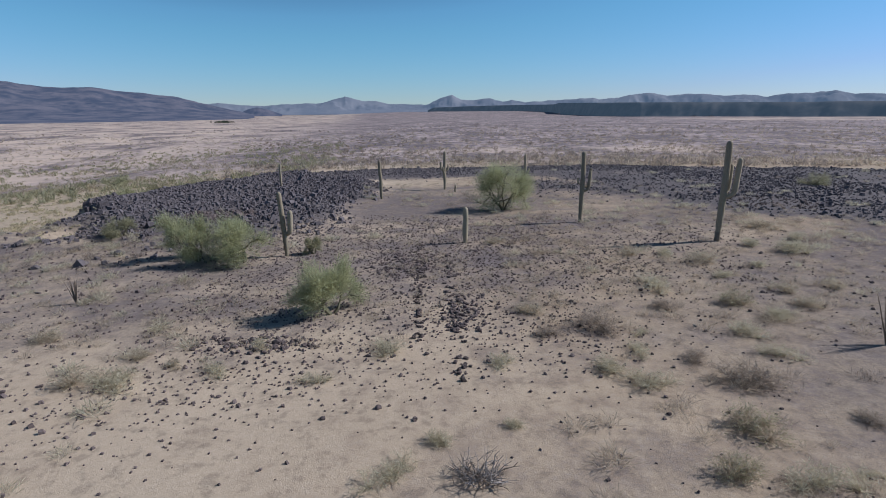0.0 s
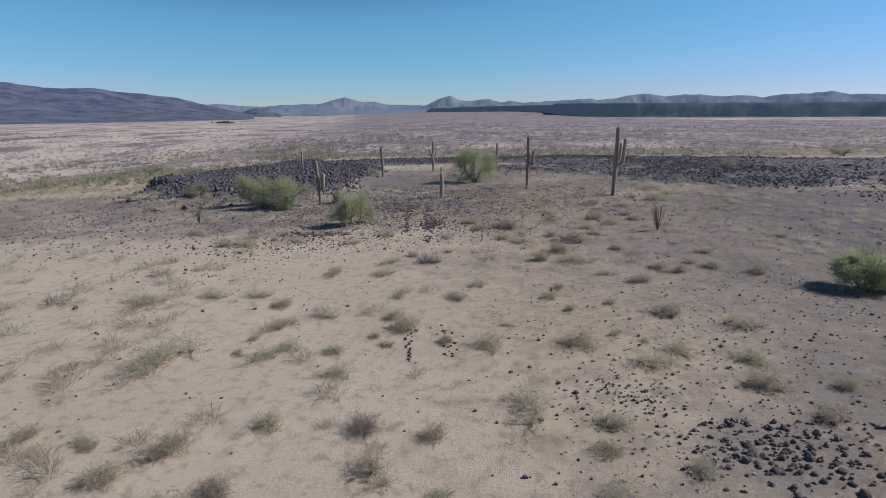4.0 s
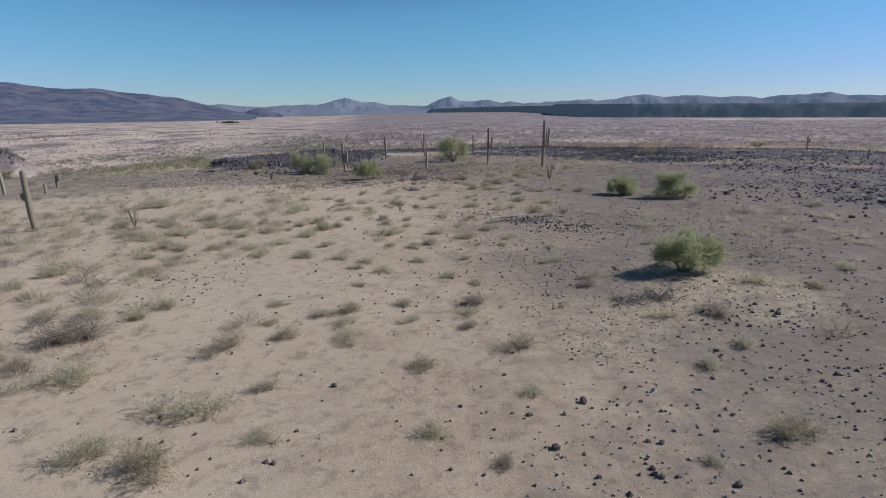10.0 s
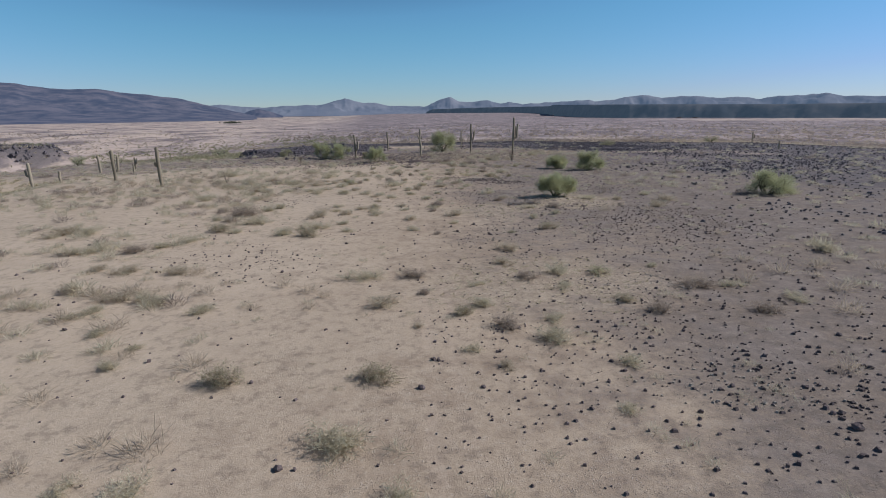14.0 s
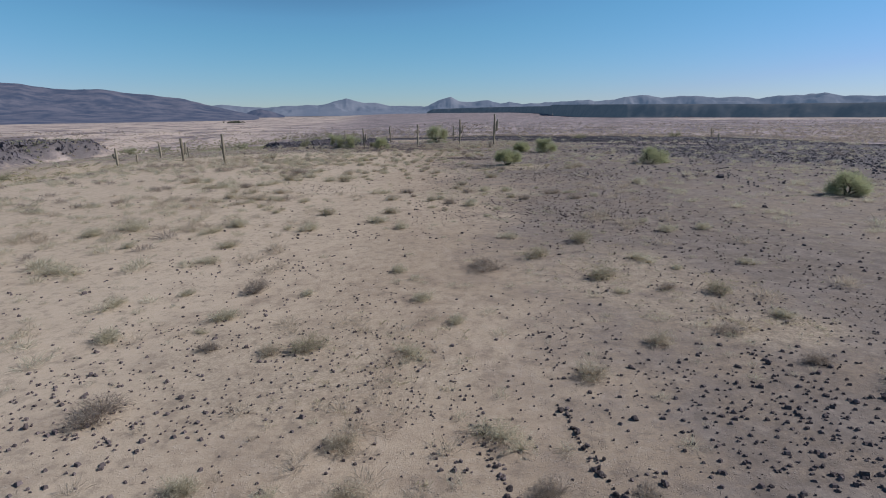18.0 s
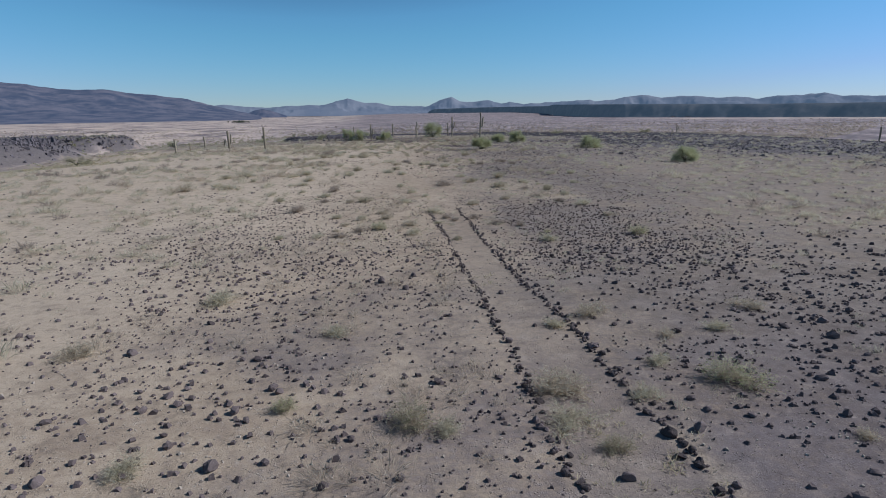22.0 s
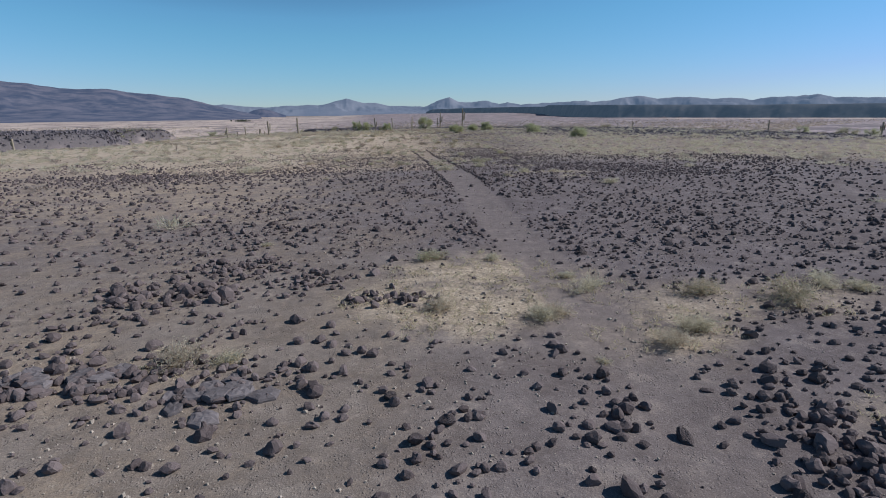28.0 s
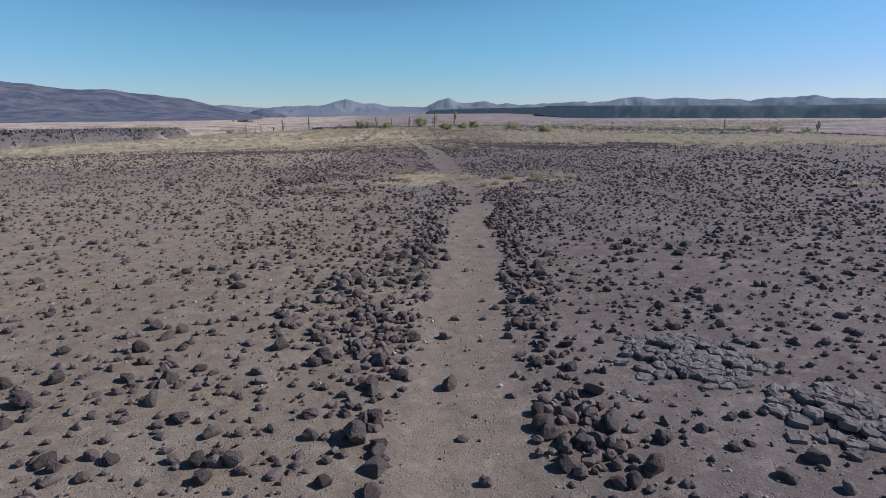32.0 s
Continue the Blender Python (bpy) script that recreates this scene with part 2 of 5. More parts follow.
def ground_material():
    m, n, l, b = material("desert_ground", 0.95, 0.12)
    at = n.new("ShaderNodeTexCoord").outputs["Object"]

    def mask(name):
        a = n.new("ShaderNodeAttribute")
        a.attribute_name = name
        return a.outputs["Fac"]

    big, mid, fine = noise_node(n, l, at, 0.09, 3), noise_node(n, l, at, 0.7, 5), noise_node(n, l, at, 9, 6, 0.7)
    grit = noise_node(n, l, at, 38, 3, 0.7)
    sand = mix_node(n, l, ramp_node(n, l, big, 0.35, 0.65), (0.425, 0.33, 0.232), (0.515, 0.41, 0.295))
    sand = mix_node(n, l, ramp_node(n, l, mid, 0.45, 0.7), sand, (0.355, 0.27, 0.19))
    sand = mix_node(n, l, math_node(n, l, "MULTIPLY", ramp_node(n, l, fine, 0.5, 0.72), 0.6), sand, (0.62, 0.51, 0.385))
    sand = mix_node(n, l, math_node(n, l, "MULTIPLY", ramp_node(n, l, grit, 0.56, 0.36), 0.4), sand, (0.25, 0.2, 0.15))
    # brighter look of sand seen away from the sun, put into its colour
    sand = mix_node(n, l, math_node(n, l, "MULTIPLY", mask("west_lit"), 0.6), sand, mix_node(n, l, fine, (0.53, 0.428, 0.315), (0.7, 0.585, 0.445)))
    # pebbles: pale and dark chips
    cell = n.new("ShaderNodeTexVoronoi")
    cell.inputs["Scale"].default_value = 21
    l.new(at, cell.inputs["Vector"])
    chip = math_node(n, l, "MULTIPLY", math_node(n, l, "MULTIPLY", ramp_node(n, l, cell.outputs["Distance"], 0.36, 0.2), ramp_node(n, l, noise_node(n, l, at, 4, 4, 0.7), 0.46, 0.62)), mask("gravel"))
    chips = mix_node(n, l, ramp_node(n, l, noise_node(n, l, at, 15, 1), 0.44, 0.56), (0.19, 0.155, 0.125), (0.6, 0.52, 0.43))
    sand = mix_node(n, l, math_node(n, l, "MULTIPLY", chip, 0.85), sand, chips)
    # dark volcanic soil
    brown = mask("brown")
    lava = mix_node(n, l, ramp_node(n, l, mid, 0.35, 0.7), mix_node(n, l, brown, (0.142, 0.117, 0.115), (0.19, 0.155, 0.127)), mix_node(n, l, brown, (0.192, 0.162, 0.159), (0.265, 0.222, 0.186)))
    lava = mix_node(n, l, ramp_node(n, l, fine, 0.55, 0.75), lava, mix_node(n, l, brown, (0.28, 0.238, 0.23), (0.35, 0.29, 0.233)))
    lava = mix_node(n, l, math_node(n, l, "MULTIPLY", chip, 0.6), lava, mix_node(n, l, 0.6, chips, (0.12, 0.1, 0.095)))
    rough_edge = math_node(n, l, "ADD", mask("lava"), math_node(n, l, "MULTIPLY", math_node(n, l, "SUBTRACT", math_node(n, l, "ADD", mid, fine), 1.0), 0.85))
    soil = mix_node(n, l, ramp_node(n, l, rough_edge, 0.1, 0.85), sand, lava)
    # bare basalt gravel under the rubble
    black = mix_node(n, l, ramp_node(n, l, fine, 0.4, 0.65), (0.1, 0.09, 0.094), (0.175, 0.155, 0.156))
    soil = mix_node(n, l, math_node(n, l, "MULTIPLY", ramp_node(n, l, math_node(n, l, "ADD", mask("rubble"), math_node(n, l, "SUBTRACT", mid, 0.5)), 0.35, 0.8), 0.9), soil, black)
    # dry straw
    straw = mix_node(n, l, ramp_node(n, l, noise_node(n, l, at, 5, 6, 0.75), 0.35, 0.65), (0.4, 0.322, 0.228), (0.6, 0.492, 0.36))
    clod = n.new("ShaderNodeTexVoronoi")
    clod.inputs["Scale"].default_value = 15
    bent = mix_node(n, l, 0.2, at, noise_colour(n, l, at, 6), "ADD")
    l.new(bent, clod.inputs["Vector"])
    straw = mix_node(n, l, math_node(n, l, "MULTIPLY", ramp_node(n, l, clod.outputs["Distance"], 0.4, 0.7), 0.55), straw, (0.23, 0.19, 0.145))
    straw = mix_node(n, l, math_node(n, l, "MULTIPLY", ramp_node(n, l, clod.outputs["Distance"], 0.3, 0.1), ramp_node(n, l, fine, 0.45, 0.6)), straw, (0.66, 0.552, 0.405))
    grown = math_node(n, l, "MULTIPLY", mask("straw"), ramp_node(n, l, noise_node(n, l, at, 1.1, 5), 0.3, 0.55))
    soil = mix_node(n, l, grown, soil, straw)
    # trodden trail with ragged edges, and the two worn wheel lines north of it
    away = math_node(n, l, "ABSOLUTE", mask("off"))
    edge = math_node(n, l, "ADD", math_node(n, l, "DIVIDE", away, mask("half")), math_node(n, l, "MULTIPLY", math_node(n, l, "SUBTRACT", mid, 0.5), 0.7))
    tread = math_node(n, l, "MULTIPLY", ramp_node(n, l, edge, 1.1, 0.85), mask("trail"))
    soil = mix_node(n, l, math_node(n, l, "MULTIPLY", tread, 0.85), soil, mix_node(n, l, fine, mix_node(n, l, mask("brown"), (0.172, 0.142, 0.131), (0.21, 0.17, 0.135)), mix_node(n, l, mask("brown"), (0.24, 0.201, 0.188), (0.3, 0.245, 0.197))))
    line = math_node(n, l, "ABSOLUTE", math_node(n, l, "SUBTRACT", math_node(n, l, "ADD", away, math_node(n, l, "MULTIPLY", math_node(n, l, "SUBTRACT", mid, 0.5), 0.25)), 0.34))
    rut = math_node(n, l, "MULTIPLY", ramp_node(n, l, line, 0.3, 0.02), math_node(n, l, "MULTIPLY", mask("rut"), ramp_node(n, l, noise_node(n, l, at, 0.5, 2), 0.35, 0.6)))
    soil = mix_node(n, l, math_node(n, l, "MULTIPLY", rut, 0.5), soil, mix_node(n, l, fine, (0.43, 0.33, 0.245), (0.56, 0.45, 0.345)))
    # the far flat: pale flats and dark scrub, colours greyed and blued to imitate haze
    flat = n.new("ShaderNodeMapping")
    flat.inputs["Scale"].default_value = (1.0, 0.55, 1.0)
    l.new(at, flat.inputs["Vector"])
    scrub = noise_node(n, l, flat.outputs[0], 0.035, 8, 0.72)
    tufts = noise_node(n, l, flat.outputs[0], 0.3, 5, 0.7)
    plain = mix_node(n, l, ramp_node(n, l, tufts, 0.45, 0.55), (0.47, 0.385, 0.365), (0.19, 0.162, 0.165))
    plain = mix_node(n, l, ramp_node(n, l, scrub, 0.45, 0.58), plain, mix_node(n, l, ramp_node(n, l, tufts, 0.4, 0.6), (0.25, 0.205, 0.2), (0.145, 0.125, 0.13)))
    plain = mix_node(n, l, math_node(n, l, "MULTIPLY", mask("pale"), ramp_node(n, l, scrub, 0.62, 0.4)), plain, (0.6, 0.485, 0.395))
    # fine pale and dark specks of gravel
    speck = noise_node(n, l, at, 55, 2, 0.6)
    soil = mix_node(n, l, math_node(n, l, "MULTIPLY", ramp_node(n, l, speck, 0.6, 0.68), 0.4), soil, (0.5, 0.43, 0.36))
    soil = mix_node(n, l, math_node(n, l, "MULTIPLY", ramp_node(n, l, speck, 0.42, 0.34), math_node(n, l, "MULTIPLY", mask("gravel"), 0.5)), soil, (0.1, 0.082, 0.072))
    blotch = noise_node(n, l, at, 2.6, 6, 0.7)
    soil = mix_node(n, l, math_node(n, l, "MULTIPLY", ramp_node(n, l, blotch, 0.5, 0.36), 0.5), soil, mix_node(n, l, 0.62, soil, (0.09, 0.075, 0.068)))
    soil = mix_node(n, l, math_node(n, l, "MULTIPLY", ramp_node(n, l, blotch, 0.52, 0.68), 0.34), soil, mix_node(n, l, 0.5, soil, (0.62, 0.53, 0.43)))
    out = mix_node(n, l, mask("plain"), soil, plain)
    l.new(out, b.inputs["Base Color"])
    relief = math_node(n, l, "ADD", math_node(n, l, "MULTIPLY", fine, 0.6), math_node(n, l, "MULTIPLY", grit, 0.35))
    relief = math_node(n, l, "ADD", relief, math_node(n, l, "MULTIPLY", chip, 0.5))
    relief = math_node(n, l, "SUBTRACT", relief, math_node(n, l, "MULTIPLY", rut, 0.25))
    bump_node(n, l, relief, b, 0.85, 0.034)
    return m


def distant(name, dark, light, scale, haze_glow, strength):
    """Far slopes; a bluish emission, with bluish base colours, stands in for haze in front of them."""
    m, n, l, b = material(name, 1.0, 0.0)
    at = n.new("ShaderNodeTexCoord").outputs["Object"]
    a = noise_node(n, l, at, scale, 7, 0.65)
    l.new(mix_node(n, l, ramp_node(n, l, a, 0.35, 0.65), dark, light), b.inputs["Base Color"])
    b.inputs["Emission Color"].default_value, b.inputs["Emission Strength"].default_value = (*haze_glow, 1), strength
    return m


GROUND = ground_material()
BASALT = mottled("basalt", (0.052, 0.041, 0.041), (0.094, 0.074, 0.072), (0.195, 0.158, 0.149), 16, 3.2, 0.85, 1.0, 0.06)
PALE_STONE = mottled("pale_pebble", (0.24, 0.2, 0.16), (0.33, 0.28, 0.23), (0.45, 0.39, 0.32), 20, 4.0, 0.9, 0.4, 0.01, "island")
BASALT_BULK = mottled("basalt_scatter", (0.05, 0.044, 0.049), (0.092, 0.081, 0.088), (0.17, 0.15, 0.156), 30, 2.2, 0.85, 0.8, 0.03, "island")
STONE = mottled("field_stone", (0.052, 0.04, 0.04), (0.094, 0.073, 0.071), (0.195, 0.157, 0.147), 34, 3.0, 0.9, 0.7, 0.02, "island")
SLAB = mottled("weathered_slab", (0.085, 0.073, 0.073), (0.132, 0.115, 0.115), (0.215, 0.19, 0.186), 11, 1.5, 0.85, 0.9, 0.03)
CACTUS = mottled("cactus_skin", (0.17, 0.146, 0.105), (0.245, 0.214, 0.155), (0.36, 0.315, 0.235), 9, 1.3, 0.75, 0.5, 0.02)
CACTUS_OLD = mottled("corky_cactus_skin", (0.12, 0.095, 0.07), (0.19, 0.16, 0.115), (0.28, 0.24, 0.18), 9, 1.3, 0.85, 0.6, 0.02)
BARK = mottled("bark", (0.07, 0.065, 0.04), (0.11, 0.105, 0.065), (0.17, 0.155, 0.1), 12, 2.0, 0.9, 0.6, 0.01)
LEAF = leafy(mottled("fine_green_twigs", (0.3, 0.322, 0.168), (0.4, 0.415, 0.232), (0.515, 0.51, 0.325), 3.0, 0.9, 0.8, 0.0, 0.01, "island"))
FAR_LEAF = mottled("distant_tree", (0.05, 0.06, 0.045), (0.075, 0.088, 0.06), (0.12, 0.13, 0.09), 0.5, 0.1, 0.9, 0.0, 0.01, "island")
SAGE = leafy(mottled("grey_green_leaf", (0.23, 0.225, 0.135), (0.32, 0.31, 0.19), (0.45, 0.42, 0.28), 3.0, 0.9, 0.85, 0.0, 0.01, "island"))
TWIG = leafy(mottled("dry_twig", (0.3, 0.25, 0.192), (0.45, 0.378, 0.29), (0.59, 0.503, 0.383), 4.0, 1.1, 0.9, 0.0, 0.01, "island"))
TWIG_TAN = leafy(mottled("tan_twig", (0.39, 0.322, 0.23), (0.53, 0.447, 0.325), (0.68, 0.59, 0.44), 4.0, 1.1, 0.9, 0.0, 0.01, "island"))
TWIG_DARK = leafy(mottled("dark_twig", (0.19, 0.158, 0.133), (0.3, 0.25, 0.21), (0.43, 0.365, 0.305), 4.0, 1.1, 0.9, 0.0, 0.01, "island"))
DEAD = mottled("bleached_wood", (0.12, 0.108, 0.102), (0.21, 0.19, 0.178), (0.38, 0.345, 0.32), 8, 1.5, 0.85, 0.5, 0.01, "island")
STRAW = leafy(mottled("straw", (0.36, 0.3, 0.19), (0.48, 0.41, 0.27), (0.62, 0.55, 0.38), 4.0, 1.1, 0.9, 0.0, 0.01, "island"))
# last two arguments: distance haze painted as emission on slopes, mesa and ranges
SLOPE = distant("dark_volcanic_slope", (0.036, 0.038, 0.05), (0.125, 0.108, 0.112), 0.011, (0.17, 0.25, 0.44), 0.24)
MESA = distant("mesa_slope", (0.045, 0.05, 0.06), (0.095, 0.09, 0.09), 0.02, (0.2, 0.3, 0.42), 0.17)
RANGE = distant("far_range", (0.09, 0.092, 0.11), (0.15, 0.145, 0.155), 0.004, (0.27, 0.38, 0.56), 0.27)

# ---- the ground: one sheet to the horizon ----
def spread(a, b, pitch, growth, end):
    inner = list(np.arange(a, b + 0.01, pitch))
    for sign, edge in ((-1, inner[0]), (1, inner[-1])):
        gap, at, more = pitch, edge, []
        while abs(at - edge) < end:
            gap *= growth
            at += sign * gap
            more.append(at)
        inner = more[::-1] + inner if sign < 0 else inner + more
    return np.array(inner)


gx, gy = spread(-30, 45, 0.7, 1.075, 4700), spread(-160, 70, 0.75, 1.075, 4600)
GX, GY = np.meshgrid(gx, gy)
GZ = height(GX, GY)
count_x, count_y = len(gx), len(gy)
idx = np.arange(count_x * count_y).reshape(count_y, count_x)
quads = np.stack([idx[:-1, :-1], idx[:-1, 1:], idx[1:, 1:], idx[1:, :-1]], -1).reshape(-1, 4)
ground_me = bulk_mesh("ground", np.stack([GX, GY, GZ], -1).reshape(-1, 3), quads, GROUND, True)
ground = tagged(new("ground", ground_me), "sandy desert floor with dark volcanic gravel and stones", "ground", kind="structure")


def lava_soil(x, y):
    """Dark soil: the lava fields and the pavement round the trail's end; also a painted darkening sunward."""
    wobble = fbm(x, y, 8, 21) - 0.5
    east_side = step(9.4, 10.6, x - 0.2 * (y + 90) / 10)
    west_half = step(-95.0, -99.5, y + 5 * wobble) * (1 - 0.4 * step(7, -1, x) * step(-120, -110, y)) * (0.76 - 0.12 * step(-112, -128, y) * (1 - step(3, 8, x + 0.35 * np.clip(-135 - y, 0, 14))))
    east_half = step(-83, -98, y + 12 * wobble + 6 * step(18, 28, x)) * 0.92
    south = west_half * (1 - east_side) + east_half * east_side
    middle = step(-54, -76, y) * (0.17 + 0.55 * (fbm(x, y, 6, 23) - 0.35) + 0.3 * step(8, 13, x)) + 0.22 * step(-78, -86, y) * step(-1, 4, x)
    patch = 0.72 * blob(x, y, 13.7, -72.4, 3.6, 5.6, 0.22, 12, 0.25, 2.5)
    west = np.maximum.reduce([0.62 * stony_west(x, y), 0.42 * blob(x, y, 3, 28, 13, 11, 0.4, 0, 0.5, 5), 0.6 * blob(x, y, 9, 50, 24, 17, 0.4, 0, 0.5, 6)])
    west = west * (0.35 + 1.1 * fbm(x, y, 2.2, 26))
    east = 0.8 * blob(x, y, 37, -14, 27, 58, 0.45, 0, 0.5, 10)
    grey = 0.66 * blob(x, y, 13.5, 4, 5.5, 3.4, 0.4, -15, 0.4, 3)
    pale_isle = np.clip(0.8 * blob(x, y, -3, -91, 8, 2.2, 0.5, 0, 0.5, 3) + 0.8 * blob(x, y, -2, -84.5, 4.5, 3, 0.5, 20, 0.5, 3) + 0.6 * blob(x, y, -8, -70.5, 5, 2, 0.5, 0, 0.5, 3), 0, 0.9)
    # the step(1, 15, x) ramp is grey gravel plus painted dimming toward the sun
    core = np.maximum.reduce([bank_west(x, y), bank_tongue(x, y), lava_east(x, y), 0.72 * blob(x, y, -4, 50, 10, 10, 0.35, 0, 0.4, 4), middle, south * (1 - step(40, 90, np.abs(x))), patch, west, east, grey, 0.85 * blob(x, y, 31, -87, 12, 11, 0.35, 0, 0.4, 4), 0.7 * step(1, 15, x + 7 * (fbm(x, y, 6, 25) - 0.5)) * step(40, 20, y) * (0.75 + 0.5 * fbm(x, y, 7, 24)), 0.7 * blob(x, y, 8.9, -6.6, 2.6, 1.8, 0.4, -30, 0.4, 1.5), 0.5 * blob(x, y, 14, -8, 9, 7, 0.4, 0, 0.4, 4)])
    return np.clip(core * (1 - pale_isle), 0, 1)


# gravelly litter of dry straw: middle x and y, reach across and along, how thick
LITTER = [(8, -23.8, 3.6, 2.3, 0.75), (8.5, 3.2, 5, 5.2, 0.5), (8, -39.6, 4.4, 3.2, 0.75), (12.4, -60.5, 3, 3.8, 0.6), (14.2, -65.6, 1.7, 1.2, 0.85), (13.6, -20.2, 3.2, 3.4, 0.95), (10.2, -122.2, 2.4, 2.6, 1.4),
          (15.8, -123.4, 2.6, 0.9, 0.55), (13.0, -125.0, 1.2, 1.0, 0.9), (9.8, -93.4, 0.9, 1.5, 0.8), (9.6, -97.7, 0.5, 0.7, 0.6), (8.3, -82.8, 0.5, 1.2, 0.6), (14.8, -95.2, 1.4, 1.1, 0.75), (14.1, -101.2, 0.9, 0.8, 0.7),
          (16.9, -101.5, 1.6, 0.9, 0.75), (13.1, -103.6, 0.6, 0.5, 0.7), (16.7, -104.2, 0.8, 0.6, 0.6), (-2.5, -98.6, 2.0, 0.6, 0.6), (-6.0, -92.6, 3.0, 1.2, 0.6), (15.1, -127.9, 0.7, 0.5, 0.5), (5.0, -125.8, 1.0, 0.6, 0.5),
          (2.5, -66.5, 3.4, 3.0, 0.6), (4.5, -75, 2.4, 3.4, 0.55), (-3, -47, 4, 3, 0.3), (-6, -13, 7, 5, 0.3), (15.3, 18, 7, 8, 0.35)]


def straw_zone(x, y):
    total = 0.55 * wash(x, y) + 0.35 * blob(x, y, 20, 108, 60, 8, 0.5, 0, 0.5, 10) + 0.22 * step(-30, -50, y) * step(-97, -88, y) * step(11, 18, np.abs(x - 8)) * (0.5 + fbm(x, y, 9, 45))
    for cx, cy, rx, ry, thick in LITTER:
        total = total + thick * blob(x, y, cx, cy, rx, ry, 0.45, 0, 0.5, 2)
    return np.clip(total, 0, 1)


far_off = np.hypot(np.maximum(np.abs(GX - 8) - 62, 0), np.maximum(np.maximum(GY - 84, -190 - GY), 0))
masks = {
    "lava": lava_soil(GX, GY),
    "straw": straw_zone(GX, GY),
    "rubble": np.maximum.reduce([bank_west(GX, GY), step(0.0, 0.2, bank_tongue(GX, GY)), lava_east(GX, GY)]),
    "trail": (1 - step(-76, -66, GY)) * (0.35 + 0.65 * step(-88, -98, GY)) * (1 - 0.6 * np.exp(-(((GY + 128) / 2.6) ** 2))),
    "off": np.clip(GX - trail_x(GY), -6, 6),
    "half": trail_w(GY),
    "rut": step(28, 22, GY) * (0.5 + 0.2 * step(-20, -40, GY) ) * step(-76, -70, GY),
    # painted brightening of the sand westward, on the side away from the sun
    "west_lit": step(7, -6, GX) * step(-96, -84, GY) * (0.6 + 0.4 * fbm(GX, GY, 11, 43)),
    "brown": np.maximum(step(3.0, -1.5, GX - trail_x(GY) + 4 * (fbm(GX, GY, 5, 44) - 0.5)) * (0.2 + 0.8 * step(-114, -126, GY)) * (0.3 + 0.7 * np.maximum(step(-2, -5, GX - trail_x(GY)), step(-128, -137, GY))), 0.9 * step(-94, -84, GY) * step(14, 4, GY)),
    "gravel": np.clip(0.35 + 0.9 * blob(GX, GY, 7, -38, 5, 34, 0.5, 0, 0.6, 5) + 0.7 * step(-60, -90, GY) + 0.55 * step(4, 11, GX), 0, 1),
    "plain": step(4, 40, far_off + 14 * (fbm(GX, GY, 14, 41) - 0.5)) * (1 - step(0.02, 0.2, bank_tongue(GX, GY))),
    "pale": np.clip(step(-10, -150, GX + 0.12 * GY - 20) * step(60, 130, GY) + step(300, 420, GX) * step(560, 640, GY) * step(1000, 900, GY)
                    + 0.7 * blob(GX, GY, 60, 165, 70, 14, 0.4, 0, 0.5, 20), 0, 1),
}
for key, value in masks.items():
    ground_me.attributes.new(key, "FLOAT", "POINT").data.foreach_set("value", np.asarray(value, np.float32).ravel())

# ---- mountains, mesa and far trees ----
def ridge(name, label, profile, distance, width, material, rough, base=-9.0, cells=240, seed=0, flat=False, category="mountain", jag=0.0, power=0.9):
    """A range whose crest follows (degrees from the north, degrees up) as seen from the start."""
    az, el = np.array(profile).T
    u = np.linspace(az[0], az[-1], cells)
    far = distance if np.isscalar(distance) else np.interp(u, *np.array(distance).T)
    crest = 7.6 + far * np.tan(np.radians(np.interp(u, az, el) + jag * (fbm(u, 0 * u, 1.6, seed + 50, 4) - 0.5)))
    v = np.linspace(-1, 1, 35 if power < 1 else 71)
    U, V = np.meshgrid(u, v)
    D = np.broadcast_to(far, U.shape) + V * width
    X, Y = D * np.sin(np.radians(U)), D * np.cos(np.radians(U))
    rise = np.broadcast_to(crest, U.shape) - base
    gully = fbm(X, Y, rough, seed, 4) - 0.5
    if flat:
        shape = step(-1.05, -0.55, V + 0.4 * gully * (V < -0.2))
        Z = base + rise * shape * (1 - 0.5 * step(0.6, 1.0, V))
    else:
        slope = np.clip(1 - np.abs(V), 0, 1) ** power
        Z = base + rise * slope * np.clip(1 + 1.5 * gully * np.minimum(np.abs(V) * 2.5, 1.3), 0.2, 1.15)
    k = np.arange(U.size).reshape(U.shape)
    faces = np.stack([k[:-1, :-1], k[:-1, 1:], k[1:, 1:], k[1:, :-1]], -1).reshape(-1, 4)
    ob = new(name, bulk_mesh(name, np.stack([X, Y, Z], -1).reshape(-1, 3), faces, material, True))
    return tagged(ob, label, category, kind="structure")


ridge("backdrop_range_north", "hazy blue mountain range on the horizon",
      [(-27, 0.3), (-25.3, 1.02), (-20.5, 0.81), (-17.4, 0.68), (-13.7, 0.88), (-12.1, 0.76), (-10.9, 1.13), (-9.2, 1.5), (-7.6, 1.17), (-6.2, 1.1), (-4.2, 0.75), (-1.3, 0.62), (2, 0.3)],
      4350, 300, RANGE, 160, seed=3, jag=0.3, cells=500)
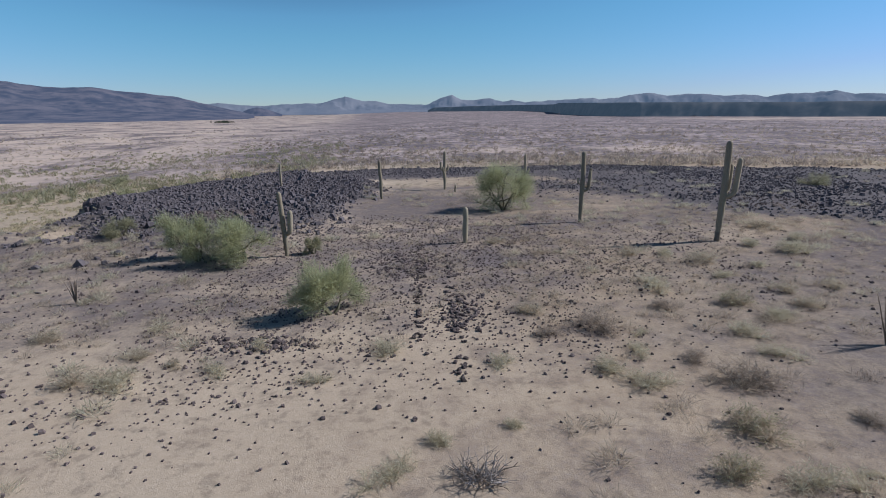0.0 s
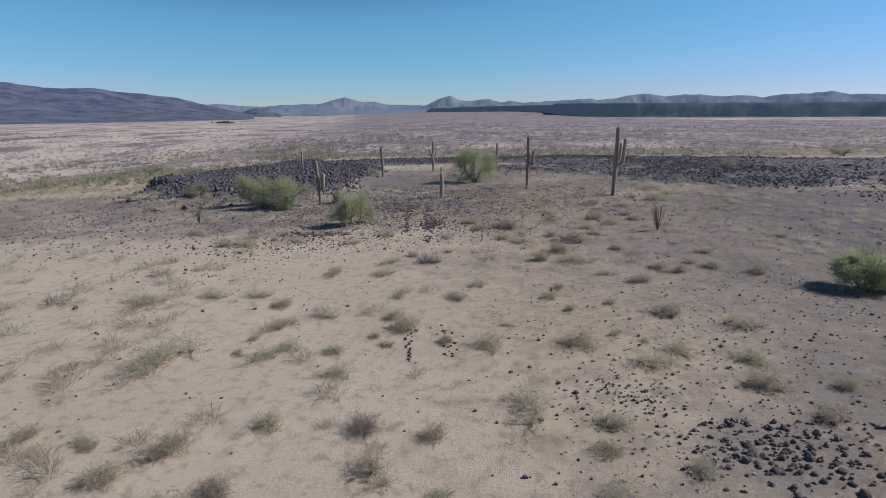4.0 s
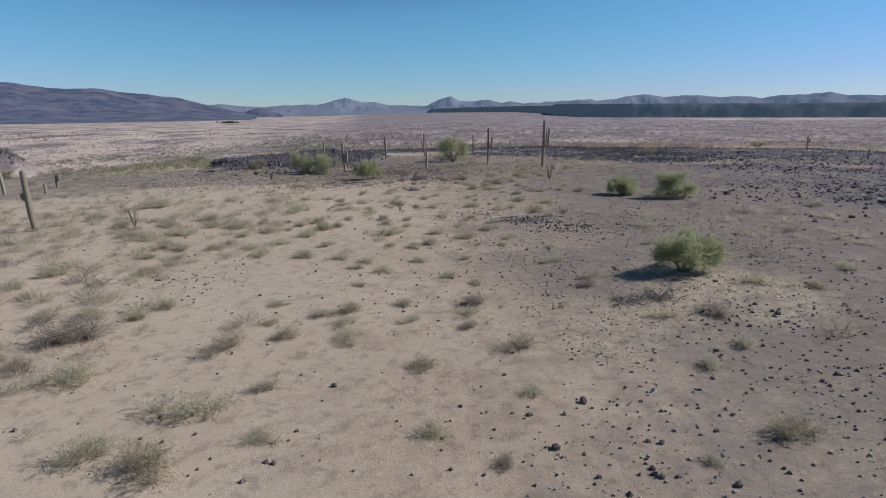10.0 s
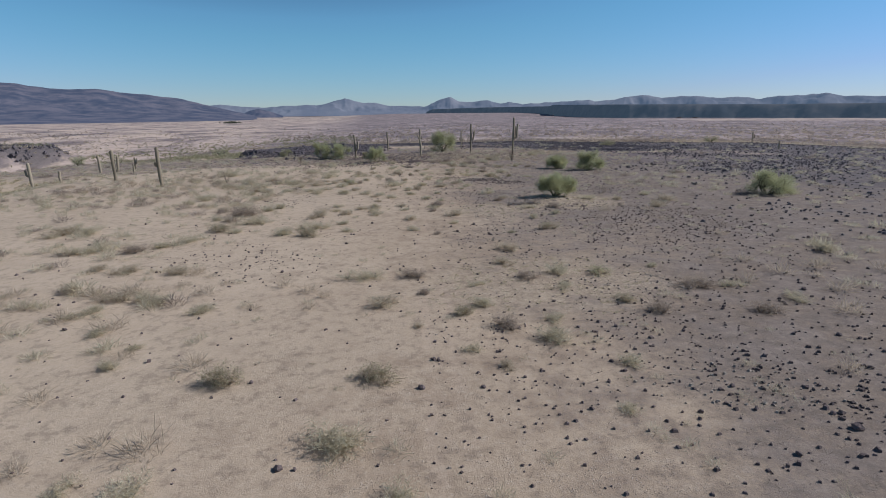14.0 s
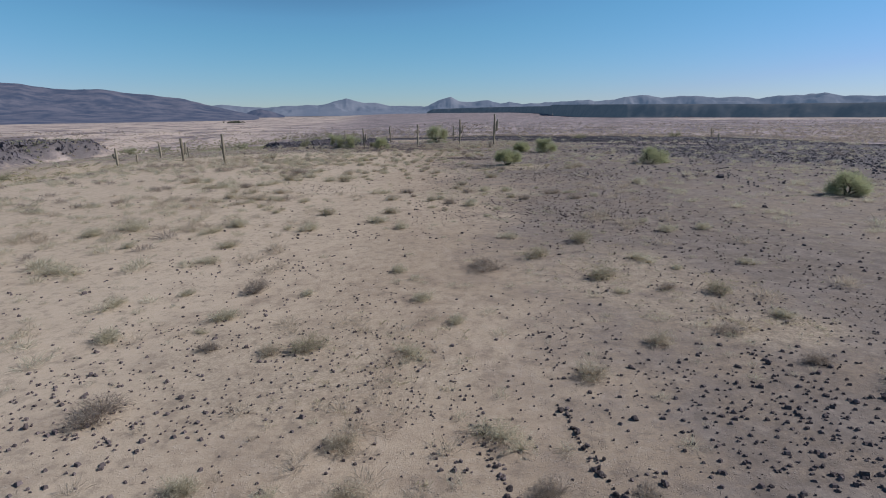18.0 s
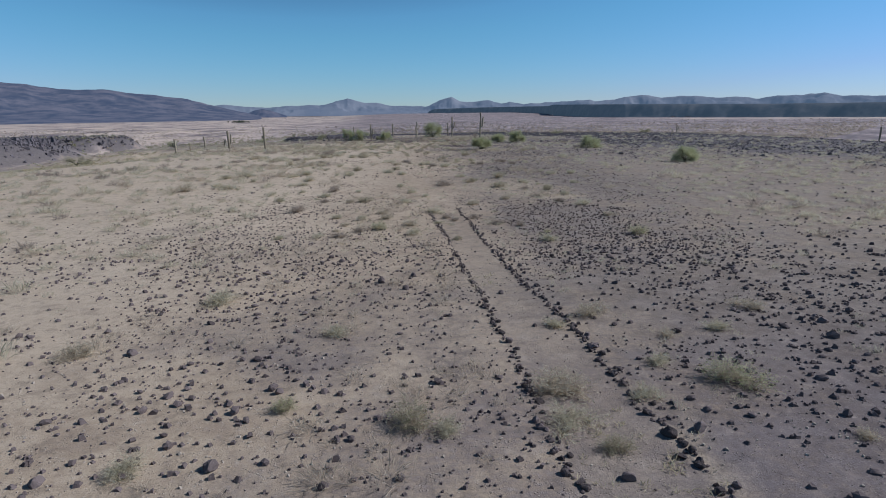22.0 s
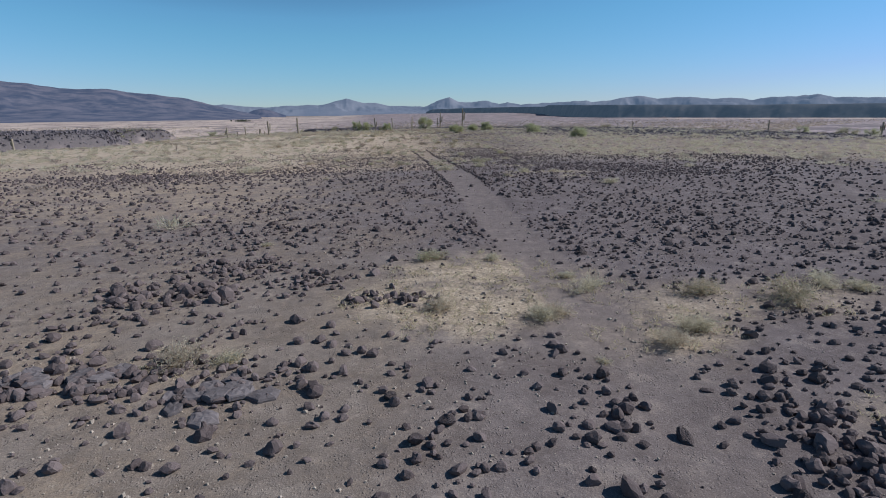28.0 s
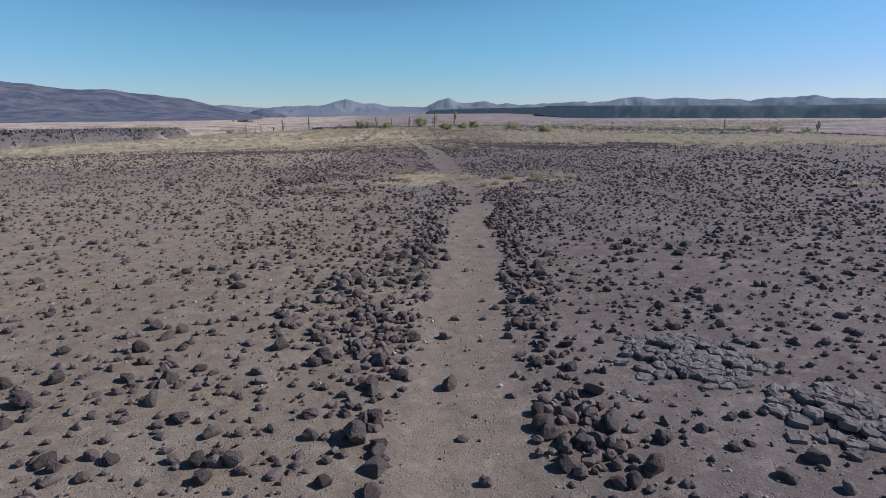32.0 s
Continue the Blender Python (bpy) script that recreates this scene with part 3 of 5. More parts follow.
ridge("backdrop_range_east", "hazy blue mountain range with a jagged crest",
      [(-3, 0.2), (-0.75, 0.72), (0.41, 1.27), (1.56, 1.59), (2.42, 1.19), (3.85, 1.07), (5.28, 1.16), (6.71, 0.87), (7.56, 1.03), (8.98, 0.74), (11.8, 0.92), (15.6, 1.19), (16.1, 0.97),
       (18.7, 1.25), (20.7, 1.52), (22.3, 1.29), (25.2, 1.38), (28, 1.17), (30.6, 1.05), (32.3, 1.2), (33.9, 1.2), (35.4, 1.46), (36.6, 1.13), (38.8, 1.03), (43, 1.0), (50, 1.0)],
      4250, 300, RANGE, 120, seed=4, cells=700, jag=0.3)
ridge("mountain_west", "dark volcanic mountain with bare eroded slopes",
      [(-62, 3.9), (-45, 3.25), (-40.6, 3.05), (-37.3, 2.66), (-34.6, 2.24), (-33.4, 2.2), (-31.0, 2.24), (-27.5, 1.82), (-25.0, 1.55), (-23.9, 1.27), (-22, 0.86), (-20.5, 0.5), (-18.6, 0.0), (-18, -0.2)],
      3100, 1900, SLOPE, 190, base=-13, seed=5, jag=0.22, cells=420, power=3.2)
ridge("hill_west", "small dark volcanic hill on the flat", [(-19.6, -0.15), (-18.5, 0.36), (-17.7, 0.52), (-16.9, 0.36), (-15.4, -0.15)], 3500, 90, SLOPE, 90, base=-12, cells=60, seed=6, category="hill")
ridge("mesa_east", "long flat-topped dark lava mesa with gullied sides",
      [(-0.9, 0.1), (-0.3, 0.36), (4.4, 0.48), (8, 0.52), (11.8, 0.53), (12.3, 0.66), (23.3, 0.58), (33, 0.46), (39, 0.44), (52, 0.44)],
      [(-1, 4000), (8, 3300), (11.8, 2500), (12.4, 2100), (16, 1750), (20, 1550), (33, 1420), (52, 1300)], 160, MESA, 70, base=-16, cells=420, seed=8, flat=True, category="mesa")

# ---- stones ----
def rock_shape(seed, rounds=2, cuts=6, flat=0.84):
    """One broken, weathered stone, about 1 m across, as arrays."""
    rng = np.random.default_rng(seed)
    bm = bmesh.new()
    bmesh.ops.create_icosphere(bm, subdivisions=rounds, radius=0.5)
    v = np.array([p.co for p in bm.verts])
    f = np.array([[q.index for q in face.verts] for face in bm.faces])
    bm.free()
    lumps = rng.normal(size=(9, 3))
    lumps /= np.linalg.norm(lumps, axis=1, keepdims=True)
    swell = np.exp(7 * (2 * v @ lumps.T - 1)) @ rng.normal(0.05, 0.13 if rounds < 3 else 0.2, (9, 1))
    v = v * (1 + swell + (0.11 if rounds == 2 else 0.13 if rounds == 1 else 0.035) * rng.normal(size=(len(v), 1)))
    for _ in range(cuts):
        n = rng.normal(size=3)
        n /= np.linalg.norm(n)
        over = np.maximum(v @ n - rng.uniform(0.25, 0.42), 0)
        v = v - over[:, None] * n * 0.96
    v = v * rng.uniform(0.75, 1.2, 3) * (1, 1, flat)
    return v / np.ptp(v[:, :2], axis=0).mean(), f


def crumb(seed):
    """A small blocky stone of twelve triangles."""
    rng = np.random.default_rng(seed)
    bm = bmesh.new()
    bmesh.ops.create_cube(bm, size=0.8)
    bmesh.ops.triangulate(bm, faces=bm.faces)
    v = np.array([p.co for p in bm.verts])
    f = np.array([[q.index for q in face.verts] for face in bm.faces])
    bm.free()
    v = v * (1 + 0.3 * rng.normal(size=(len(v), 3)) * 0.6)
    v[:, :2] = v[:, :2] * np.where(v[:, 2:3] > 0, rng.uniform(0.45, 0.75), 1.0)
    return v * (1, 1, 0.8) / np.ptp(v[:, :2], axis=0).mean(), f


ROCKS = [rock_shape(100 + k) for k in range(10)]
CHIPS = [rock_shape(200 + k, 1, 1, 0.66) for k in range(8)]
CRUMBS = [crumb(400 + k) for k in range(10)]


def pile(places, shapes, rng):
    """Vertices and triangles of many stones; places: x, y, z, size."""
    verts, tris, n = [], [], 0
    kinds = rng.integers(0, len(shapes), len(places))
    for k, (v, f) in enumerate(shapes):
        some = places[kinds == k]
        if not len(some):
            continue
        a, tilt = rng.uniform(0, 2 * np.pi, len(some)), rng.normal(0, 0.35, len(some))
        c, s, ct, st = np.cos(a), np.sin(a), np.cos(tilt), np.sin(tilt)
        turn = np.stack([np.stack([c, -s * ct, s * st], -1), np.stack([s, c * ct, -c * st], -1), np.stack([0 * c, st, ct], -1)], 1)
        stretch = rng.uniform(0.75, 1.3, (len(some), 1, 3)) * some[:, 3][:, None, None]
        p = np.einsum("nij,nvj->nvi", turn, v[None] * stretch) + some[:, None, :3]
        verts.append(p.reshape(-1, 3))
        tris.append((f[None] + n + np.arange(len(some))[:, None, None] * len(v)).reshape(-1, 3))
        n += len(some) * len(v)
    return np.concatenate(verts), np.concatenate(tris)


def seated(x, y, size, sink=0.12):
    return np.stack([x, y, height(x, y) + size * (0.3 - sink), size], -1)


def stone_field(name, label, x, y, size, shapes, material, rng, parent=None, category="stones"):
    ob = new(name, bulk_mesh(name, *pile(seated(x, y, size), shapes, rng), material))
    if parent:
        ob.parent = parent
        ob["kind"] = "stuff"
        return ob
    return tagged(ob, label, category, kind="stuff")


# heaps and patches of darker stones: x, y, reach across, reach along, stones a square metre
PATCHES = [(5.9, -3.6, 1.3, 0.9, 16), (8.7, -6.0, 2.0, 1.4, 22), (10.6, -8.8, 1.8, 1.5, 13), (12.8, -103.3, 0.5, 0.6, 26), (6.6, -147, 2.6, 2.6, 7), (9.6, -128, 1.7, 1.7, 6), (13, -8, 4, 3, 2.5), (0.9, 20.2, 1.0, 2.0, 22), (-7.3, 17.7, 1.8, 0.7, 20), (-5.0, 17.4, 0.8, 0.5, 20)]
PATCHES += [(-1.7, 28, 1.8, 2.8, 16), (-2, 22, 1.2, 3.0, 8), (-11, 9, 2.5, 0.7, 4), (-7, -18.3, 1.8, 2.8, 5), (-4, -35.5, 3.4, 3, 4), (16, -30, 5, 4, 4), (14.4, -49.4, 2.2, 1.5, 8), (13.5, -51, 1.1, 0.35, 24), (1.0, -53, 2.2, 0.9, 4), (12.4, -23.8, 2.2, 2.2, 5), (19, -28, 7, 5, 3.5), (13, -40, 5, 5, 1.5)]
PATCHES += [(-1.9, -58, 3, 1.8, 5), (13.4, -73, 3.4, 5.6, 19), (14.5, -79.5, 4.0, 6.0, 9), (13, -50, 4, 5, 5), (11, -45, 3, 3, 4), (-3, -73, 5, 5, 7), (2.5, -91, 2.6, 2.4, 7), (9.3, -140.2, 1.6, 1.7, 16), (4.9, -126.4, 2.4, 0.9, 10), (4.6, -121.6, 3.2, 0.9, 11)]
PATCHES += [(14.0, -134.2, 1.3, 1.6, 16), (7.9, -123.2, 0.9, 0.6, 12), (14.2, -127.6, 1.1, 1.8, 14), (7.1, -131.5, 1.5, 0.8, 12), (3.0, -117.5, 2.6, 1.6, 8), (12.9, -139, 0.7, 5, 13), (10.3, -137, 0.7, 6, 12), (13.6, -129.5, 1.0, 4.5, 10)]
PATCHES += [(9.9, -145, 0.6, 3, 12), (12.7, -147, 0.7, 3, 16), (24, -100, 9, 6, 4), (29, -87, 9, 9, 5), (22, -118, 8, 7, 1.5), (20, -136, 8, 10, 0.8), (-9, -100, 7, 3, 5), (20, 33, 5, 3, 3), (12, 24, 8, 9, 1.2)]


def stone_density(x, y):
    """Stones a square metre, off the trail."""
    d = 0.3 + 0.9 * step(0.45, 0.75, fbm(x, y, 6, 57)) * step(6, 0, y) + 1.7 * step(1, 7, x) * step(8, -2, y) * step(-66, -56, y) * (0.3 + 1.4 * fbm(x, y, 3, 59))
    d = d + (17.0 * blob(x, y, -14, 26.5, 24, 13, 0.3, 0, 0.4, 5) + 5.0 * stony_west(x, y)) * (0.4 + 0.9 * vnoise(x, y, 2.4, 58)) + 6.0 * blob(x, y, 2, 34, 16, 8, 0.4, 0, 0.4, 5)
    d = d + 2.2 * blob(x, y, -12, 11, 16, 7, 0.4, 0, 0.5, 5) + 0.5 * step(0.45, 0.7, fbm(x, y, 7, 51)) * step(-5, -12, y)
    d = d + 2.4 * step(12, 20, x) * step(0.4, 0.65, fbm(x, y, 9, 52)) * step(35, 20, y)
    d = d + (4.9 + 1.7 * step(9, 6, x) * step(-124, -132, y)) * step(-91, -102, y + 5 * (fbm(x, y, 9, 53) - 0.5) + 9 * step(20, 30, x)) * (0.75 + 0.7 * step(0.3, 0.7, fbm(x, y, 4, 54))) * (1 + 0.75 * step(0.5, 2, x - trail_x(y)))
    d = d + 7.0 * step(-56, -76, y) * step(-104, -96, y) * (0.18 + step(0.4, 0.68, fbm(x, y, 5, 55)) * (0.65 * step(6, 1, x) * step(-74, -66, y) + 1.05 * step(-73, -79, y)) + 0.25 * step(12, 15, x))
    d = d * (1 - 0.75 * blob(x, y, 4, -60, 7, 8, 0.5, 0, 0.5, 4)) * (1 - 0.7 * blob(x, y, 1, 9.5, 6.5, 5, 0.4, 0, 0.4, 3))
    for px, py, rx, ry, n in PATCHES:
        near = (np.abs(x - px) < 2.2 * rx) & (np.abs(y - py) < 2.2 * ry)
        if near.any():
            d[near] = d[near] + n * blob(x[near], y[near], px, py, rx, ry, 0.45, 0, 0.5, 1.5)
    off = np.abs(x - trail_x(y))
    trail = step(-66, -72, y) * (1 - 0.2 * np.exp(-(((y + 128) / 2.6) ** 2)))
    # bare tread, ragged ridge of stones on both sides of it
    d = d + trail * step(-96, -116, y) * 5.0 * np.exp(-(((off - trail_w(y) * 1.5) / 0.55) ** 2)) * (0.3 + step(0.3, 0.6, vnoise(x, y, 1.3, 56)))
    d = d * (1 - trail * (0.93 - 0.08 * step(-128, -134, y)) * (1 - step(trail_w(y) * 0.9, trail_w(y) * 1.12, off)))
    d = d * (1 - np.clip(1.4 * straw_zone(x, y) * (y < -98), 0, 0.97)) * (1 - 0.9 * blob(x, y, 12.5, -113, 2.6, 2, 0.5, 0, 0.3, 2))
    return d * (1 - 0.9 * blob(x, y, 14.7, -145.4, 1.2, 1.05, 0.25)) * (1 - 0.8 * blob(x, y, 15.9, -147.2, 0.8, 0.9, 0.25))


def scatter(x0, x1, y0, y1, most, rng, rule, apart=0.0):
    n = int((x1 - x0) * (y1 - y0) * most)
    x, y = rng.uniform(x0, x1, n), rng.uniform(y0, y1, n)
    keep = rng.uniform(0, most, n) < rule(x, y)
    x, y = x[keep], y[keep]
    if apart:
        first = np.unique(np.round(x / apart).astype(np.int64) * 100003 + np.round(y / apart).astype(np.int64), return_index=True)[1]
        x, y = x[first], y[first]
    return x, y


def stone_size(x, y, rng):
    """Small chips on the sand, fist to head size on the pavement."""
    grade = 0.056 + 0.02 * step(-73, -82, y) + 0.034 * step(-92, -101, y) + 0.008 * step(14, 24, y) + 0.004 * step(10, 24, x) * (y > -90)
    big = rng.uniform(0, 1, len(x)) < 0.15
    s = grade * np.where(big, 1.55, 1.0) * (1 - 0.14 * (y < -96) * step(0.5, 2, x - trail_x(y))) * np.exp(rng.normal(0, 0.28, len(x)))
    return np.clip(s, 0.04, 0.24)


stone_rng = np.random.default_rng(21)
sx, sy = scatter(-8, 26, -153, -96, 20, stone_rng, stone_density, 0.17)
ss = stone_size(sx, sy, stone_rng)
near = np.argsort(-(ss > 0.19).astype(float) - 0.5 * (np.hypot(sx - 11, sy + 143) < 9))[:290]
rest = np.setdiff1d(np.arange(len(sx)), near)
large = rest[(ss[rest] > 0.13) & (sy[rest] < -124) & (np.abs(sx[rest] - 11) < 9)]
small = np.setdiff1d(rest, large)
stone_field("stones", "", sx[large], sy[large], ss[large], ROCKS, STONE, stone_rng, ground)
stone_field("stones", "", sx[small], sy[small], ss[small], CHIPS, STONE, stone_rng, ground)
ux, uy = scatter(-40, 70, -153, 45, 20, stone_rng, lambda x, y: stone_density(x, y) * ~((x > -8) & (x < 26) & (y < -96)))
us = stone_size(ux, uy, stone_rng)
in_view = ((np.abs(ux - 5) < 16) | (us > 0.1) | (stone_rng.uniform(0, 1, len(ux)) < 0.3)) & ((np.abs(ux - 5) < 34) | (stone_rng.uniform(0, 1, len(ux)) < 0.3)) & ((np.abs(ux - 5) < 18) | (stone_rng.uniform(0, 1, len(ux)) < 0.7))
ux, uy, us = ux[in_view], uy[in_view], us[in_view]
mid = (np.abs(ux - 6) < 9) & (us > 0.17)
stone_field("stones", "", ux[mid], uy[mid], us[mid], ROCKS, STONE, stone_rng, ground)
tiny = ~mid & ((us < 0.12) | (np.abs(ux - 6) > 16))
stone_field("stones", "", ux[~mid & ~tiny], uy[~mid & ~tiny], us[~mid & ~tiny], CHIPS, STONE, stone_rng, ground)
stone_field("stones", "", ux[tiny], uy[tiny], us[tiny], CRUMBS, STONE, stone_rng, ground)
# pebbles on the pavement near the trail's end
px_, py_ = scatter(0, 24, -153, -112, 16, stone_rng, lambda x, y: 14 * step(0.3, 0.7, fbm(x, y, 2.5, 61)) * (1 - 0.6 * (np.abs(x - trail_x(y)) < trail_w(y))))
ps = np.clip(0.035 * np.exp(stone_rng.normal(0, 0.35, len(px_))), 0.02, 0.08)
stone_field("pebbles", "", px_, py_, ps, CRUMBS, STONE, stone_rng, ground)

px_, py_ = scatter(2, 21, -153, -92, 20, stone_rng, lambda x, y: 20 * step(0.4, 0.75, fbm(x, y, 3.5, 62)) * (0.3 + 0.7 * step(-108, -120, y)))
stone_field("pebbles", "", px_, py_, np.clip(0.026 * np.exp(stone_rng.normal(0, 0.35, len(px_))), 0.014, 0.07), CRUMBS, PALE_STONE, stone_rng, ground)

px_, py_ = scatter(-4, 20, -99, -56, 14, stone_rng, lambda x, y: 14 * step(0.3, 0.65, fbm(x, y, 3, 63)) * step(-56, -68, y) * (1 - 0.8 * (np.abs(x - trail_x(y)) < trail_w(y))))
stone_field("pebbles", "", px_, py_, np.clip(0.042 * np.exp(stone_rng.normal(0, 0.3, len(px_))), 0.02, 0.08), CRUMBS, STONE, stone_rng, ground)
px_, py_ = scatter(3, 17, -56, 8, 16, stone_rng, lambda x, y: 16 * step(0.5, 0.75, fbm(x, y, 4, 64)) * step(2, 7, x))
stone_field("pebbles", "", px_, py_, np.clip(0.042 * np.exp(stone_rng.normal(0, 0.35, len(px_))), 0.02, 0.1), CRUMBS, PALE_STONE, stone_rng, ground)
px_, py_ = scatter(4, 20, -62, 10, 6, stone_rng, lambda x, y: 5 * step(0.4, 0.7, fbm(x, y, 5, 65)))
stone_field("pebbles", "", px_, py_, np.clip(0.042 * np.exp(stone_rng.normal(0, 0.3, len(px_))), 0.02, 0.09), CRUMBS, STONE, stone_rng, ground)

px_, py_ = scatter(2, 19, -129, 9, 26, stone_rng, lambda x, y: 26 * straw_zone(x, y) ** 1.2 * step(0.3, 0.6, fbm(x, y, 1.2, 66)) * (np.abs(x - 9) < 8))
stone_field("pebbles", "", px_, py_, np.clip(0.03 * np.exp(stone_rng.normal(0, 0.35, len(px_))), 0.015, 0.07), CRUMBS, PALE_STONE, stone_rng, ground)

px_, py_ = scatter(-10, 22, -112, -68, 12, stone_rng, lambda x, y: 11 * step(0.4, 0.7, fbm(x, y, 2.5, 67)) * step(-68, -78, y))
stone_field("pebbles", "", px_, py_, np.clip(0.027 * np.exp(stone_rng.normal(0, 0.35, len(px_))), 0.015, 0.06), CRUMBS, PALE_STONE, stone_rng, ground)

# close heaps of stones: x, y, reach across, reach along, stones a square metre, size
HEAPS = [(8.6, -6.0, 1.9, 1.1, 20, 0.1), (10.6, -8.2, 1.7, 0.9, 12, 0.1), (0.9, 20.2, 0.8, 1.8, 30, 0.12), (-7.3, 17.7, 1.7, 0.6, 30, 0.12), (-5.0, 17.4, 0.8, 0.5, 30, 0.12), (-1.7, 28, 1.5, 2.4, 20, 0.12)]
HEAPS += [(8.1, -123.1, 0.9, 0.4, 34, 0.14), (6.2, -121.6, 0.5, 0.7, 26, 0.13), (3.9, -120.5, 1.4, 0.8, 20, 0.13), (3.0, -122.4, 1.7, 0.8, 22, 0.18), (4.9, -126.5, 2.3, 0.7, 16, 0.15), (12.8, -103.3, 0.45, 0.5, 50, 0.13), (9.2, -141.2, 1.3, 0.9, 15, 0.19), (10.0, -139.7, 0.6, 0.5, 16, 0.18), (12.9, -141, 0.5, 1.3, 18, 0.16), (14.0, -134.2, 1.2, 1.4, 12, 0.15)]
HEAPS += [(14.4, -128.4, 1.3, 0.9, 34, 0.125), (13.75, -130.6, 0.55, 1.6, 36, 0.13), (11.4, -130.3, 0.9, 0.6, 24, 0.15), (11.7, -127.3, 0.3, 0.8, 30, 0.13), (4.4, -120.7, 1.0, 0.8, 20, 0.15), (8.4, -143.2, 1.0, 1.2, 14, 0.14), (9.7, -144.6, 0.5, 1.8, 18, 0.14),
          (12.6, -146.9, 0.5, 1.4, 20, 0.15), (12.6, -142.6, 0.35, 2.2, 20, 0.14), (10.4, -136, 0.4, 3, 18, 0.14), (12.9, -136, 0.35, 3, 20, 0.14)]
for hx, hy, rx, ry, most, size in HEAPS:
    px_, py_ = scatter(hx - 1.6 * rx, hx + 1.6 * rx, hy - 1.6 * ry, hy + 1.6 * ry, most, stone_rng, lambda x, y: most * blob(x, y, hx, hy, rx, ry, 0.4, 0, 0.5, 1.2), size * 0.8)
    stone_field("stones", "", px_, py_, np.clip(size * np.exp(stone_rng.normal(0, 0.3, len(px_))), 0.05, 0.4), ROCKS if hy < -100 else CHIPS, STONE, stone_rng, ground)

# single stones beside the trail, objects of their own
STONE_MESHES = [bulk_mesh("stone", v, f, BASALT) for v, f in ROCKS]
LOOSE_STONES = (sx[near], sy[near], ss[near])


def lay_stone(x, y, size, rng, parent, name="stone", sink=0.12):
    ob = new(name, STONE_MESHES[int(rng.integers(len(STONE_MESHES)))])
    ob.parent = parent
    ob.matrix_parent_inverse = parent.matrix_basis.inverted()
    ob.matrix_basis = pose(x, y, float(height(x, y)) + size * (0.3 - sink), *rng.normal(0, 16, 2), rng.uniform(0, 360)) @ Matrix.Diagonal((*(size * rng.uniform(0.8, 1.25, 3)), 1))
    return ob


BOULDER_MESHES = [bulk_mesh("boulder", *rock_shape(300 + k, 3, 6, 0.8), BASALT) for k in range(5)]
BOULDERS = [(6.0, -131.4, 0.42), (6.7, -131.3, 0.29), (8.1, -131.0, 0.33), (8.0, -131.6, 0.30), (11.0, -131.6, 0.30), (5.5, -131.6, 0.26), (8.5, -131.8, 0.24), (10.6, -138.5, 0.46), (9.9, -139.0, 0.48), (9.5, -139.2, 0.4),
            (10.15, -138.7, 0.42), (10.95, -138.4, 0.28), (11.0, -139.2, 0.36), (13.05, -138.2, 0.36), (12.75, -138.0, 0.32), (13.7, -139.2, 0.36), (9.75, -147.4, 0.42), (10.05, -148.0, 0.36), (9.5, -148.2, 0.28), (8.0, -147.8, 0.3),
            (8.4, -147.8, 0.28), (5.0, -146.4, 0.42), (4.6, -146.7, 0.4), (12.9, -147.3, 0.34), (13.1, -148.1, 0.32), (12.1, -147.2, 0.34), (9.85, -145.3, 0.32)]


def boulder(x, y, size, rng):
    ob = new("boulder", BOULDER_MESHES[int(rng.integers(len(BOULDER_MESHES)))])
    ob.matrix_world = pose(x, y, float(height(x, y)) + size * 0.16, *rng.normal(0, 9, 2), rng.uniform(0, 360)) @ Matrix.Diagonal((*(size * 0.74 * rng.uniform(0.85, 1.2, 3)), 1))
    return tagged(ob, "weathered dark basalt boulder half sunk in gravel" if size > 0.38 else "head-sized dark basalt boulder on the gravel", "boulder", "boulders beside the trail")


for x, y, size in BOULDERS:
    boulder(x, y, size, stone_rng)


# lava banks: blocky rubble
def bank(name, label, x0, x1, y0, y1, most, rule, grade, shapes, seed, single=0, centre=(0, 0)):
    rng = np.random.default_rng(seed)
    x, y = scatter(x0, x1, y0, y1, most, rng, rule)
    s = np.clip(grade * np.exp(rng.normal(0, 0.4, len(x))), 0.12, 1.3)
    order = np.argsort(np.hypot(x - centre[0], y - centre[1]))
    head = new(name)
    head.matrix_world = pose(*centre, float(height(*centre)))
    tagged(head, label, "lava rubble")
    body = new("rubble", bulk_mesh("rubble", *pile(seated(x[order[single:]], y[order[single:]], s[order[single:]]), shapes, rng), BASALT_BULK))
    body.parent = head
    body.matrix_parent_inverse = head.matrix_basis.inverted()
    body["kind"] = "stuff"
    return head, x[order[:single]], y[order[:single]], s[order[:single]]


BANK_WEST = bank("lava_bank", "steep bank of blocky black basalt rubble above the wash", -48, 2, 28, 98, 11, lambda x, y: 11 * bank_west(x, y) ** 1.5 * (1 - 0.6 * step(66, 80, y)), 0.2, CRUMBS, 71, 250, (-17, 42))
BANK_TONGUE = bank("lava_tongue", "far tongue of dark basalt rubble beyond the wash", -200, -95, -8, 116, 0.7, lambda x, y: 0.7 * bank_tongue(x, y), 0.5, CRUMBS, 72, 0, (-110, 50))
FIELD_EAST = bank("lava_field", "field of loose blue-black basalt blocks", -30, 125, -55, 98, 7, lambda x, y: 7 * lava_east(x, y) ** 1.5 * (0.5 - 0.25 * step(45, 70, x) + 0.4 * (x < 48) * (y > 30)) * (0.4 + step(0.3, 0.6, fbm(x, y, 8, 73))) * (1 - 0.5 * step(60, 110, x)), 0.13, CRUMBS, 73, 250, (28, 45))
